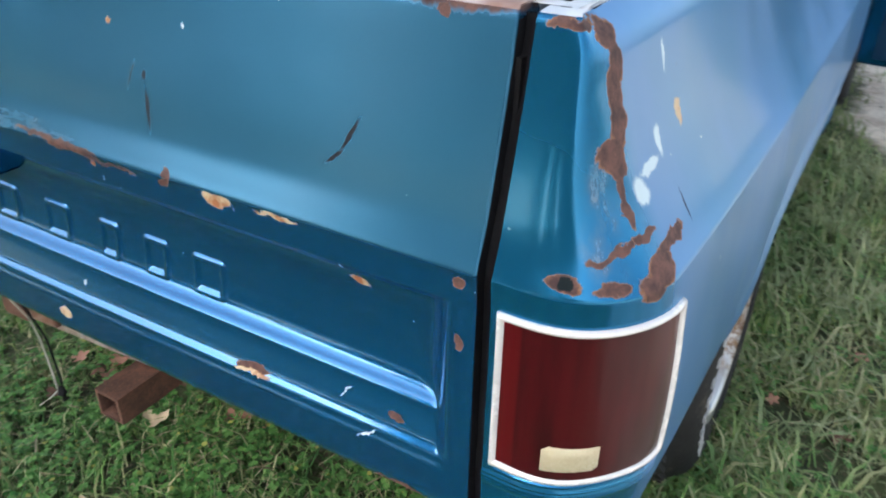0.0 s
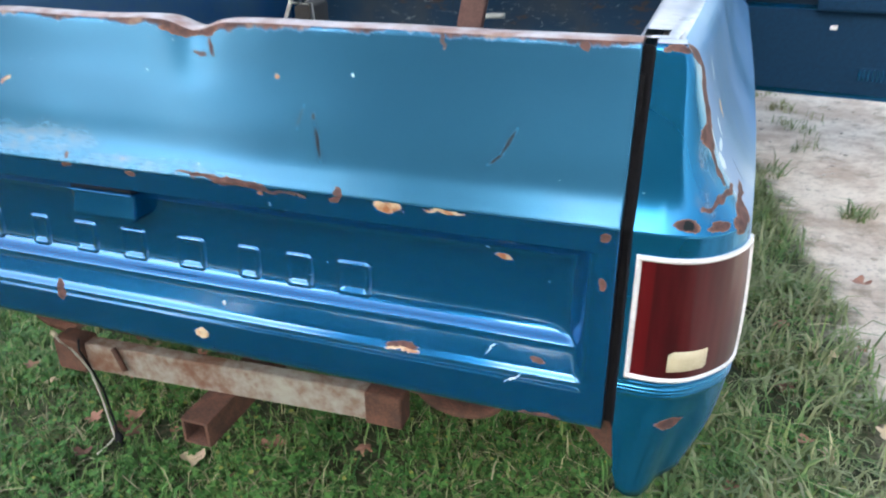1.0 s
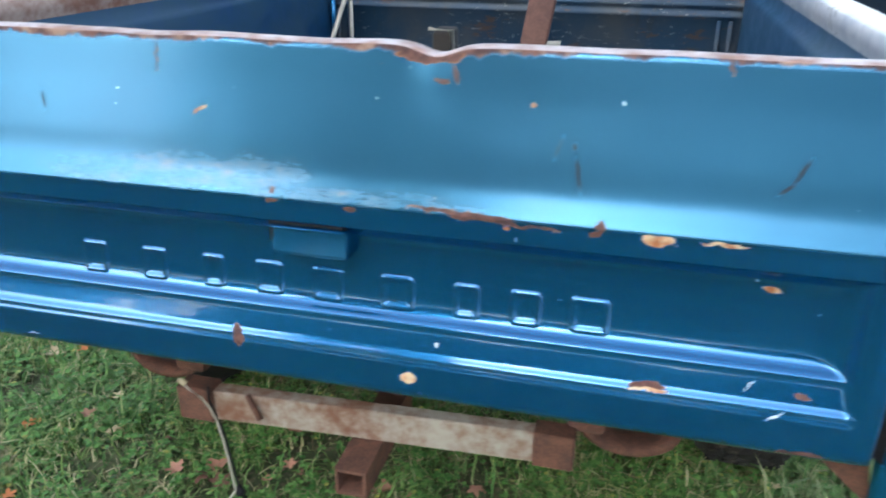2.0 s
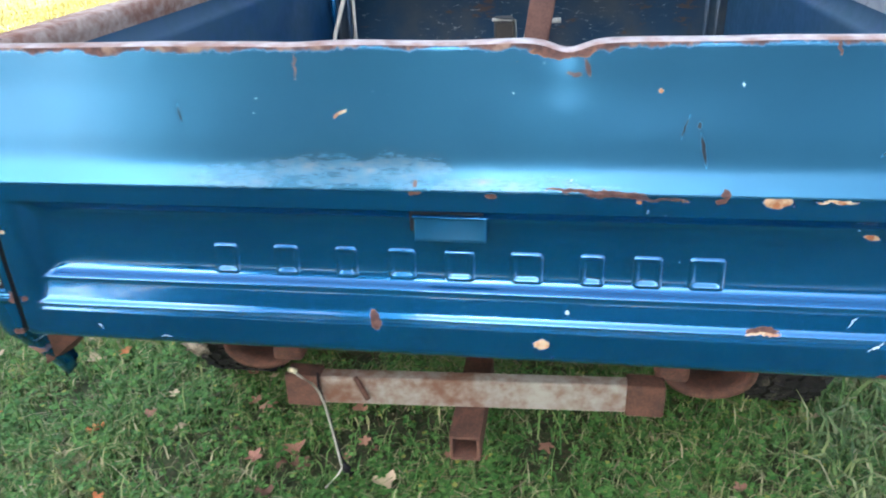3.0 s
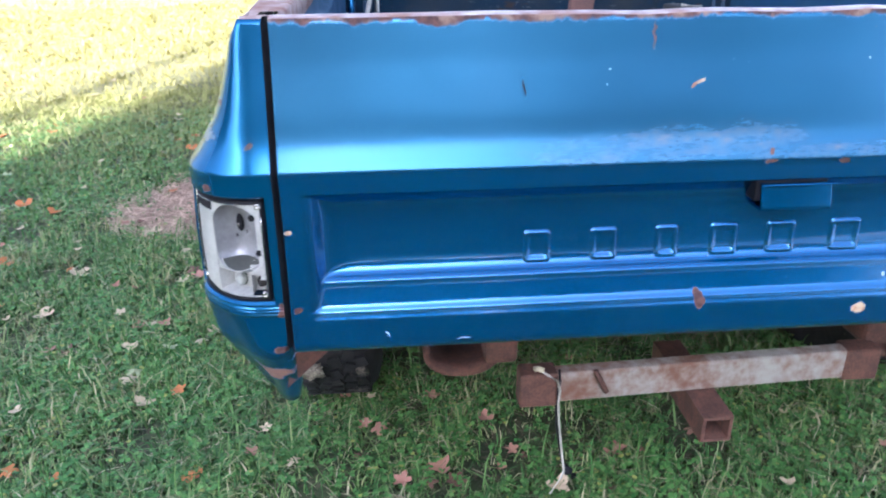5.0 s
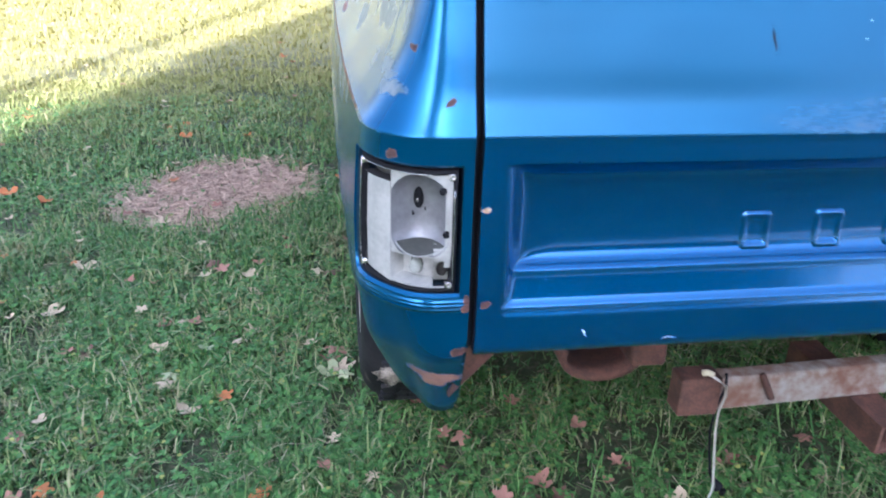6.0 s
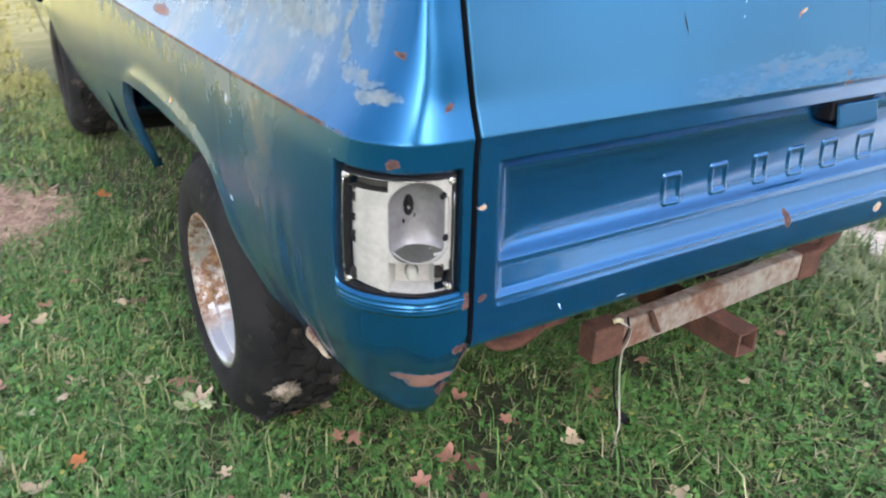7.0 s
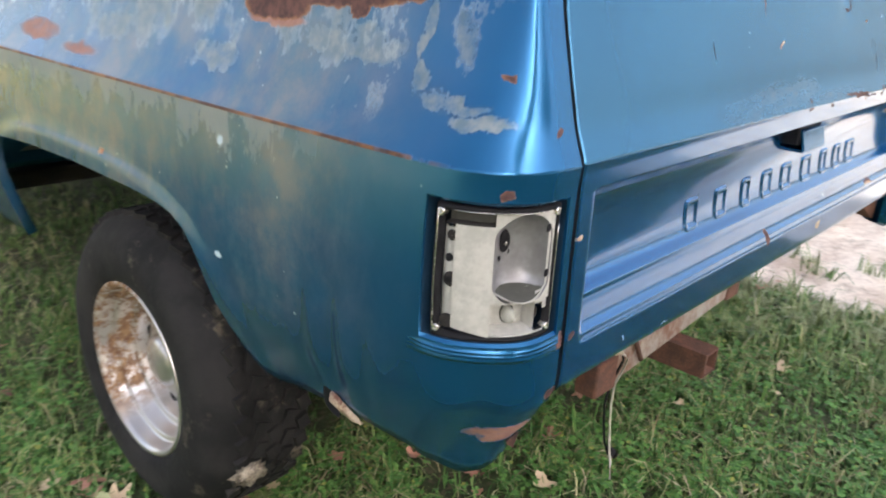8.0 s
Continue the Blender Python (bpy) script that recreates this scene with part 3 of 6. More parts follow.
def tree(p, d, trunk_height, trunk_radius, outline, count, size, depth, label, seed):
    """outline: (across, low, high) columns of the crown, in metres."""
    r = np.random.default_rng(seed)
    x, y = sunward(p, d)
    root = thing("tree", label, "tree")
    high = max(h for _, _, h in outline)
    tube("trunk", [(x, y, -0.5), (x, y, 0.4), (x + 0.1, y, trunk_height * 0.5), (x, y, trunk_height), (x, y, (trunk_height + high) / 2)], [trunk_radius * 1.5, trunk_radius, trunk_radius * 0.85, trunk_radius * 0.65, trunk_radius * 0.2], BARK, root, "", 12)
    across = np.array([o[0] for o in outline])
    for k in range(9):
        q = across[0] + (across[-1] - across[0]) * (k + 0.5) / 9
        ex, ey = sunward(q, d + r.uniform(-1, 1) * depth * 0.3)
        ez = 0.5 * (np.interp(q, across, [o[1] for o in outline]) + np.interp(q, across, [o[2] for o in outline])) + r.uniform(-0.5, 0.5)
        tube("limb", [(x, y, trunk_height * 0.92), ((x + ex) / 2, (y + ey) / 2, (trunk_height + ez) / 2 + 0.4), (ex, ey, ez)], [trunk_radius * 0.4, trunk_radius * 0.25, 0.03], BARK, root, "", 8)
    q = r.uniform(across[0], across[-1], count)
    lo, hi = np.interp(q, across, [o[1] for o in outline]), np.interp(q, across, [o[2] for o in outline])
    z = lo + (hi - lo) * r.random(count) + 0.35 * np.sin(q * 5.1) + r.normal(0, 0.18, count)
    dd = d + depth * (r.random(count) - 0.5)
    q = q + r.normal(0, 0.18, count)
    a = radians(SUN_ROT)
    c = np.stack([-math.cos(a) * q + math.sin(a) * dd, math.sin(a) * q + math.cos(a) * dd, z], 1)
    u, v = r.normal(size=(count, 3)), r.normal(size=(count, 3))
    u /= np.linalg.norm(u, axis=1)[:, None]
    v -= u * (u * v).sum(1)[:, None]
    v /= np.linalg.norm(v, axis=1)[:, None]
    w = size * r.uniform(0.6, 1.4, count)[:, None]
    verts = np.stack([c - u * w, c + v * w * 0.6, c + u * w, c - v * w * 0.6], 1).reshape(-1, 3)
    data = bpy.data.meshes.new("crown")
    data.from_pydata(verts.tolist(), [], (4 * np.arange(count)[:, None] + np.arange(4)).tolist())
    link("crown", data, CROWN, root, "thinning autumn leaves", False)


# crown outline is fitted to the shade wanted on truck and lawn
tree(0.2, 23.0, 9.0, 0.35, [(-3.75, 10.2, 14.2), (-3.2, 9.3, 17.0), (-2.2, 9.0, 23.5), (-0.4, 8.8, 23.5), (0.7, 8.8, 16.0), (1.0, 8.8, 13.8), (1.2, 8.8, 11.2), (1.5, 8.8, 10.4), (2.0, 8.8, 10.2), (2.9, 8.8, 10.2)], 54000, 0.2, 4.5, "unseen broad tree added to cast the yard's shade", 4)
tree(-5.05, 24.0, 17.5, 0.16, [(-7.0, 18.0, 20.0), (-5.0, 17.5, 22.5), (-3.2, 18.0, 20.5)], 6000, 0.2, 3.0, "unseen slim tree added for its trunk's shadow strip", 5)


def far_trees():
    """Unseen ring of lower trees added round the yard to shape reflections, one build."""
    first = thing("unseen_yard_tree", "unseen green and yellow tree added round the yard", "tree", "trees round the yard")
    tube("trunk", [(0, 0, -0.5), (0, 0, 1.5), (0.1, 0, 3.5), (0, 0.1, 6.5)], [0.32, 0.24, 0.18, 0.05], BARK, first, "", 10)
    r = np.random.default_rng(9)
    for k in range(7):
        a = k * 2.4
        tube("limb", [(0.05, 0, 2.0 + 0.4 * k), (1.2 * math.cos(a), 1.2 * math.sin(a), 3.4 + 0.5 * k), (2.6 * math.cos(a), 2.6 * math.sin(a), 4.3 + 0.5 * k)], [0.10, 0.06, 0.02], BARK, first, "", 6)
    n = 5200
    c = r.normal(size=(n, 3))
    c /= np.linalg.norm(c, axis=1)[:, None]
    c *= (r.random(n) ** 0.45)[:, None] * (1 + 0.25 * np.sin(c[:, :1] * 5 + 2) * np.sin(c[:, 1:2] * 6))
    c = c * np.array([4.4, 4.4, 3.9]) + np.array([0, 0, 5.0])
    u, v = r.normal(size=(n, 3)), r.normal(size=(n, 3))
    u /= np.linalg.norm(u, axis=1)[:, None]
    v -= u * (u * v).sum(1)[:, None]
    v /= np.linalg.norm(v, axis=1)[:, None]
    w = 0.30 * r.uniform(0.6, 1.4, n)[:, None]
    verts = np.stack([c - u * w, c + v * w * 0.6, c + u * w, c - v * w * 0.6], 1).reshape(-1, 3)
    data = bpy.data.meshes.new("crown")
    data.from_pydata(verts.tolist(), [], (4 * np.arange(n)[:, None] + np.arange(4)).tolist())
    link("crown", data, CROWN, first, "loose leafy crown", False)
    places = [(27 * math.cos(radians(a)), 27 * math.sin(radians(a)) + 1) for a in (185, 199, 213, 229, 246, 257, 269, 283, 294)]
    for k, (x, y) in enumerate(places):
        # heights set by how much low sky the tailgate should mirror
        tall = (1.0, 1.0, 0.7, 0.5, 1.15, 1.28, 1.2, 1.12, 1.0)[k]
        m = pose(x, y, -0.3, 0, 0, 61 * k) @ Matrix.Diagonal((1.0, 1.0, tall, 1.0))
        if k == 0:
            first.matrix_world = m
        else:
            copy_thing(first, m)


far_trees()

# ---------------------------------------------------------------- the pickup truck
truck = thing("pickup_truck", "old blue pickup truck with rust spots and peeling paint", "truck")

REAR_Z = [0.94, 0.955, 0.98, 1.02, 1.06, 1.10, 1.157]
REAR_IN = [0.0, 0.0062, 0.0156, 0.0260, 0.0360, 0.0455, 0.057]
SIDE_IN = [0.0, 0.012, 0.028, 0.050, 0.064, 0.076, 0.090]
TOP = 1.157


CORNER_LEAD, CORNER_LEN = 0.022, 0.186
ARC_END = CORNER_LEAD + CORNER_LEN
BEND_S = np.linspace(0.0, CORNER_LEN, 200)
BEND_T = BEND_S / CORNER_LEN
BEND_A = (0.45 * BEND_T + 0.55 * BEND_T**2 * (3 - 2 * BEND_T)) * math.pi / 2
BEND_X = 0.822 + CORNER_LEAD + np.concatenate([[0], np.cumsum(np.cos(BEND_A[:-1]) * np.diff(BEND_S))])
BEND_Y = np.concatenate([[0], np.cumsum(np.sin(BEND_A[:-1]) * np.diff(BEND_S))])


def plan(s):
    """Plan of the right rear corner by length from the tailgate gap: x, y and outward normal."""
    if s < CORNER_LEAD:
        return 0.822 + s, 0.0, 0.0, -1.0
    if s < ARC_END:
        a = interp(s - CORNER_LEAD, BEND_S, BEND_A)
        return interp(s - CORNER_LEAD, BEND_S, BEND_X), interp(s - CORNER_LEAD, BEND_S, BEND_Y), math.sin(a), -math.cos(a)
    y = float(BEND_Y[-1]) + s - ARC_END
    return float(BEND_X[-1]) + interp(y, [0.1, 0.25, 0.5, 1.0, 2.05], [0.0, 0.007, 0.014, 0.020, 0.022]), y, 1.0, 0.0


def skin(s, z):
    """A point of the right bed side's outer skin."""
    x, y, nx, ny = plan(s)
    corner = (2 * abs(nx * ny)) ** 1.3
    if z > 0.94:
        curl = 0.019 * max(0.0, (z - 1.122) / 0.035) ** 2
        return x - nx * (smooth(z, REAR_Z, SIDE_IN) + curl), y - ny * smooth(z, REAR_Z, REAR_IN), z
    flat = smooth(z, [0.50, 0.635, 0.70, 0.90, 0.94], [0.012, 0.004, 0.003, 0.003, 0.0])
    round_in = smooth(z, [0.49, 0.56, 0.64, 0.68, 0.715, 0.90, 0.94], [0.060, 0.044, 0.025, 0.0135, 0.005, 0.003, 0.0])
    side = smooth(z, [0.42, 0.50, 0.56, 0.62, 0.70, 0.80, 0.90, 0.94], [0.085, 0.050, 0.026, 0.006, -0.006, -0.009, -0.004, 0.0])
    side = side if y < 0.6 else side * 0.8
    base = flat + (side - flat) * nx
    d = base + (round_in - base) * corner
    if 0.40 < y < 1.70:
        q = (abs(y - 1.09) / 0.51) ** 3 + (max(z - 0.45, 0.0) / 0.308) ** 3
        d -= 0.007 * step(q, 1.6, 1.25)
    if 0.7005 < z < 0.7175 and s < ARC_END + 0.012:
        d -= 0.0026 * math.sin((z - 0.7005) / 0.017 * math.pi * 3) ** 2
    return x - nx * d, y - ny * d, z


def low_edge(s):
    """The height of the skin's lower edge."""
    x, y, _, _ = plan(s)
    if s < ARC_END:
        return interp(s, [0.0, 0.003, 0.006, 0.014, 0.05, 0.09, ARC_END], [0.635, 0.628, 0.512, 0.477, 0.461, 0.466, 0.492])
    return interp(y, [0.1, 0.3, 0.45, 0.50, 0.523, 0.555, 0.578, 0.595, 0.612, 0.632, 0.659, 0.695, 0.742, 0.846, 1.09, 1.3, 1.45, 1.56, 1.60, 1.615, 1.63, 2.05],
                  [0.503, 0.505, 0.487, 0.472, 0.478, 0.508, 0.552, 0.60, 0.657, 0.693, 0.722, 0.740, 0.749, 0.754, 0.755, 0.747, 0.737, 0.722, 0.68, 0.60, 0.43, 0.43])


LAMP_S = (0.013, ARC_END + 0.001)
LAMP_S_RIGHT = (0.013, ARC_END - 0.006)
LAMP_Z = (0.722, 0.905)


def crease(y, z):
    """Shallow upright creases in the left bed side behind the wheel."""
    if not (0.17 < y < 0.42 and 0.50 < z < 0.80):
        return 0.0
    fall = math.sin((y - 0.17) / 0.25 * math.pi) ** 2 * math.sin((z - 0.50) / 0.30 * math.pi) ** 2
    return 0.006 * fall * math.sin((y + 0.10 * (z - 0.65)) * math.tau / 0.07)


BEAD_Z = [0.664, 0.676, 0.688, 0.696] + [round(0.7005 + 0.0017 * k, 4) for k in range(11)] + [0.722, 0.75, 0.78, 0.81, 0.84, 0.87, 0.89]


def tuck(y, z):
    """How far the left rear corner is knocked in below the lamp."""
    return (0.48 * max(0.0, 0.622 - z) + 0.006 * step(z, 0.626, 0.616)) * step(y, 0.24, 0.08)


def bent(y, z):
    """The lower tip of the left corner, bent inboard."""
    return 0.011 * (1 - step(z, 0.48, 0.62)) * (1 - step(y, 0.03, 0.14))


def bed_side(sign, material, rail_material):
    side = "left" if sign < 0 else "right"
    lamp_s = LAMP_S if sign < 0 else LAMP_S_RIGHT
    ss = sorted(set([0.0, 0.006, lamp_s[0]] + [lamp_s[0] + (lamp_s[1] - lamp_s[0]) * k / 16 for k in range(17)] + [ARC_END + 0.012] + [ARC_END + 0.03 + 0.01 * k for k in range(32)]
                    + [ARC_END + 0.35 + 0.012 * k for k in range(22)] + [ARC_END + 0.62 + 0.035 * k for k in range(24)] + [ARC_END + 1.436 + 0.008 * k for k in range(15)] + [ARC_END + 1.57 + 0.07 * k for k in range(6)]))
    up = [0.905, 0.915, 0.925, 0.933, 0.9375, 0.940, 0.9425, 0.948, 0.955, 0.965, 0.98, 1.0, 1.02, 1.04, 1.06, 1.08, 1.10, 1.12, 1.132, 1.140, 1.145, 1.149, 1.153]
    rows = []
    for s in ss:
        low = low_edge(s) + (0.045 * (1 - step(s, ARC_END - 0.06, ARC_END + 0.06)) if sign > 0 and s > 0.004 else 0.0)
        mid = max(0.664, low + 0.012)
        zs = [low + (mid - low) * k / 10 for k in range(10)]
        zs += [mid + (0.905 - mid) * (z - 0.664) / (0.905 - 0.664) for z in BEAD_Z]
        pts = [skin(s, z) for z in zs + up]
        if sign < 0:
            pts = [(px - crease(py, pz) - bent(py, pz), py + tuck(py, pz) + 0.5 * bent(py, pz), pz) for px, py, pz in pts]
        x, y, nx, ny = plan(s)
        lip = pts[0]
        inner = (lip[0] - 0.022 * nx - 0.004, lip[1] - 0.022 * ny + (0.004 if nx > 0.9 else 0), low + 0.006)
        x1, y1, z1 = pts[-1]
        cap = [(x1 - 0.005 * nx, y1 - 0.005 * ny, 1.1565)]
        rows.append([(sign * a, b, c) for a, b, c in [inner] + pts + cap])
    at = {round(z, 4): k + 11 for k, z in enumerate(BEAD_Z + [0.905])}
    i0, i1 = ss.index(lamp_s[0]), min(range(len(ss)), key=lambda k: abs(ss[k] - lamp_s[1]))
    hole = {(i, j) for i in range(i0, i1) for j in range(at[0.722], at[0.905])}
    panel = sheet("bed_side", rows, material, truck, f"{side} bed side, blue with " + ("peeling clear coat and rust" if sign < 0 else "rust along its rear corner"), skip=hole, flip=sign < 0)
    # the flanged walls of the lamp opening
    ring = [(lamp_s[0], z) for z in np.linspace(LAMP_Z[0], LAMP_Z[1], 7)] + [(s, LAMP_Z[1]) for s in np.linspace(*lamp_s, 17)][1:] + [(lamp_s[1], z) for z in np.linspace(LAMP_Z[1], LAMP_Z[0], 7)][1:] + [(s, LAMP_Z[0]) for s in np.linspace(lamp_s[1], lamp_s[0], 17)][1:]
    flange = []
    for depth in (0.0, 0.004, 0.05):
        row = []
        for s, z in ring:
            p, (_, _, nx, ny) = skin(s, z), plan(s)
            cz = z + (0.004 if z > 0.81 else -0.004) * (-1 if depth > 0 else 0)
            row.append((sign * (p[0] - depth * nx), p[1] - depth * ny, cz if depth else z))
        flange.append(row)
    sheet("lamp_opening", flange[:2], material, panel, "recessed flange round the lamp", closed=False)
    # wall takes the darkened blue in place of shade
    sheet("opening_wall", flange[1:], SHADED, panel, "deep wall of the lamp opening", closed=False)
    # the rail on top, with a stake pocket near its rear end
    ys = [0.082, 0.10, 0.14, 0.20] + [0.3 + 0.1 * k for k in range(18)] + [2.05]
    rail = []
    for y in ys:
        s = ARC_END - float(BEND_Y[-1]) + y
        ox = skin(max(s, ARC_END), 1.153)[0] - 0.005
        w = 0.003 * noise.noise((y * 3, sign, 0))
        rail.append([(sign * ox, y, 1.1565), (sign * (ox - 0.012), y, 1.158 + w), (sign * (ox - 0.02), y, 1.158 + w), (sign * (ox - 0.05), y, 1.158 + w), (sign * 0.803, y, 1.158 + w), (sign * 0.797, y, 1.154), (sign * 0.795, y, 1.128), (sign * 0.80, y, 1.118), (sign * 0.80, y, 1.10)])
    top = sheet("bed_rail", rail, rail_material, panel, "worn top rail of the bed side", skip={(1, 2)}, flip=sign > 0)
    pocket = [[(sign * x, y, z) for x, y in ((0.852, 0.10), (0.823, 0.10), (0.823, 0.14), (0.852, 0.14))] for z in (1.157, 1.08)]
    sheet("stake_pocket", pocket, DARK, panel, closed=True)
    # rear end of the rail, down to the gap
    end = []
    for s in np.linspace(0.0, ARC_END, 12):
        p, (_, _, nx, ny) = skin(s, 1.153), plan(s)
        q = (p[0] - 0.005 * nx, p[1] - 0.005 * ny)
        b = 0.082 + 0.075 * step(s, 0.1, ARC_END)
        end.append([(sign * q[0], q[1], 1.1568), (sign * (q[0] - 0.006 * nx), min(q[1] - 0.006 * ny, b), 1.158), (sign * min(q[0], 0.868), b, 1.1585)])
    sheet("rail_end", end, rail_material, panel, flip=sign < 0)
    # inner wall with its long ledge
    wall_rows = []
    for y in [0.08, 0.5, 1.0, 1.5, 2.03]:
        led = 1.08
        wall_rows.append([(sign * 0.80, y, 1.11), (sign * 0.795, y, led), (sign * 0.782, y, led - 0.006), (sign * 0.775, y, led - 0.02), (sign * 0.77, y, 0.68), (sign * 0.76, y, 0.664)])
    sheet("inner_wall", wall_rows, INNER_BLUE, panel, "scratched inner wall of the bed", flip=sign < 0)
    # door jamb post beside the tailgate
    part("jamb", box(bmesh.new(), *sorted((sign * 0.812, sign * 0.80)), 0.055, 0.12, 0.66, 1.12), BLACK, panel, "black jamb beside the tailgate", False)
    seal = [[(sign * 0.8225, skin(0, z)[1] + 0.002, z), (sign * 0.815, skin(0, z)[1] + 0.016, z), (sign * 0.80, skin(0, z)[1] + 0.016, z)] for z in np.linspace(0.637, 1.153, 24)]
    sheet("seal", seal, BLACK, panel, "black gap beside the tailgate")
    # wheelhouse in the bed
    wh = []
    for a in np.linspace(0, math.pi, 13):
        y, z = 1.03 - 0.44 * math.cos(a), 0.66 + 0.22 * math.sin(a) ** 0.6
        wh.append([(sign * 0.775, y, z), (sign * 0.60, y, z), (sign * 0.585, y, z - 0.015), (sign * 0.58, y, 0.655)])
    sheet("wheelhouse", wh, BED_BLUE, panel)
    # dark inner arch and the underside behind the skin
    arch = []
    for a in np.linspace(0.30, math.pi - 0.62, 19):
        y, z = 1.10 - 0.535 * math.cos(a), 0.46 + 0.29 * math.sin(a) ** 0.5
        arch.append([(sign * 0.945, y, z), (sign * 0.83, y, z)])
    sheet("inner_arch", arch, DARK, panel)
    return panel


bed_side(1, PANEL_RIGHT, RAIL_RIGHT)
left_side = bed_side(-1, PANEL_LEFT, RAIL)


# the tailgate, with its stamped recess
def recess(x, z):
    """How far the tailgate's lower field is pressed in."""
    up = smooth(z, [0.686, 0.6885, 0.691, 0.694, 0.697, 0.6995, 0.702, 0.705, 0.708, 0.712, 0.72, 0.73, 0.738, 0.743, 0.7455, 0.7475, 0.7495, 0.752, 0.755, 0.76, 0.768, 0.778, 0.79, 0.805, 0.82, 0.84, 0.856, 0.87, 0.881, 0.89, 0.8965, 0.9015, 0.905],
                [0.0000, 0.0004, 0.0015, 0.0028, 0.0036, 0.0041, 0.0053, 0.0078, 0.0099, 0.0117, 0.0146, 0.0181, 0.0206, 0.0214, 0.0217, 0.0223, 0.0241, 0.0269, 0.0308, 0.0356, 0.0394, 0.0416, 0.0431, 0.0439, 0.0440, 0.0429, 0.0406, 0.0370, 0.0321, 0.0251, 0.0169, 0.0078, 0.0000])
    d = 0.785 - abs(x)
    side = smooth(d, [0.0, 0.004, 0.010, 0.018, 0.025, 0.030, 0.036, 0.046, 0.058, 0.072, 0.09], [0.0, 0.0007, 0.0036, 0.0105, 0.0200, 0.0268, 0.0325, 0.0388, 0.0432, 0.0464, 0.0490])
    if up <= 0:
        return up * step(d, -0.002, 0.03)
    k = 0.008
    h = max(0.0, min(1.0, 0.5 + 0.5 * (side - up) / k))
    return max(0.0, side + (up - side) * h - k * h * (1 - h))


def gate_y(x, z):
    if z > 0.94:
        y = smooth(z, REAR_Z, REAR_IN)
    else:
        y = interp(z, [0.628, 0.633, 0.64, 0.70, 0.90, 0.93, 0.9365, 0.94], [0.010, 0.005, 0.003, 0.002, 0.003, 0.0022, 0.0012, 0.0]) + recess(x, z)
    y += 0.0008 * noise.noise((x * 3.2, z * 5.0, 2.0)) * step(0.80 - abs(x), 0.0, 0.1)
    # knocks in the upper field, the deepest under the dent in the top edge
    y += 0.0012 * math.exp(-((x - 0.18) / 0.03) ** 2 - ((z - 1.155) / 0.028) ** 2)
    y += 0.0007 * math.exp(-((x - 0.30) / 0.12) ** 2 - ((z - 1.08) / 0.05) ** 2) - 0.0004 * math.exp(-((x - 0.08) / 0.1) ** 2 - ((z - 1.07) / 0.05) ** 2)
    return y


def gate_top(x):
    return TOP - 0.003 - 0.014 * math.exp(-((x - 0.183) / 0.032) ** 2) - 0.003 * math.exp(-((x - 0.02) / 0.08) ** 2) + 0.0016 * noise.noise((x * 7, 0, 0)) - 0.003 * math.exp(-((x + 0.25) / 0.06) ** 2)


HALF = (-0.8112, 0.806)


def build_tailgate():
    xs = sorted(set(list(np.linspace(HALF[0], -0.68, 52)) + list(np.linspace(-0.68, 0.68, 140)) + list(np.linspace(0.68, HALF[1], 52))))
    zs = sorted(set(list(np.linspace(0.628, 0.684, 9)) + list(np.linspace(0.684, 0.740, 40)) + list(np.linspace(0.740, 0.762, 26)) + list(np.linspace(0.762, 0.84, 18)) + list(np.linspace(0.84, 0.880, 12)) + list(np.linspace(0.880, 0.908, 24)) + list(np.linspace(0.908, 0.96, 19)) + list(np.linspace(0.96, 1.15, 34))))
    rows = []
    for x in xs:
        top = gate_top(x)
        k = (top - 1.06) / (1.15 - 1.06)
        row = [(x, 0.03, 0.622), (x, 0.016, 0.6235)] + [(x, gate_y(x, z), z if z < 1.06 else 1.06 + (z - 1.06) * k) for z in zs]
        y1 = row[-1][1]
        row += [(x, y1 + 0.0015, top + 0.003), (x, y1 + 0.006, top + 0.0055), (x, y1 + 0.02, top + 0.0065), (x, y1 + 0.036, top + 0.005), (x, y1 + 0.042, top - 0.002), (x, y1 + 0.044, top - 0.02), (x, 0.10, 0.9), (x, 0.098, 0.66), (x, 0.09, 0.625)]
        rows.append(row)
    first, last = rows[0], rows[-1]
    mid = lambda row: [(p[0], 0.06, p[2]) for p in row]
    rows = [mid(first)] + rows + [mid(last)]
    gate = sheet("tailgate", rows, GATE_LOWER, truck, "dented blue tailgate with a long stamped recess and a rusty top edge", flip=True)
    gate.data.materials.append(GATE_UPPER)
    gate.data.materials.append(LIP)
    for poly in gate.data.polygons:
        c = poly.center
        on_lip = c.z > gate_top(c.x) + 0.0035 and c.y > 0.055
        poly.material_index = 2 if on_lip else int(c.z > 0.9395)
    for x, o in ((HALF[0], -0.001), (HALF[1], 0.001)):
        ends = [[(x + o, y, z) for y in (gate_y(x, z) + 0.002, 0.058 + max(0, (z - 1.06) * 0.3))] for z in np.linspace(0.632, 1.150, 40)]
        sheet("gate_end", ends, BLACK, gate, "black end of the tailgate")
    return gate


tailgate = build_tailgate()


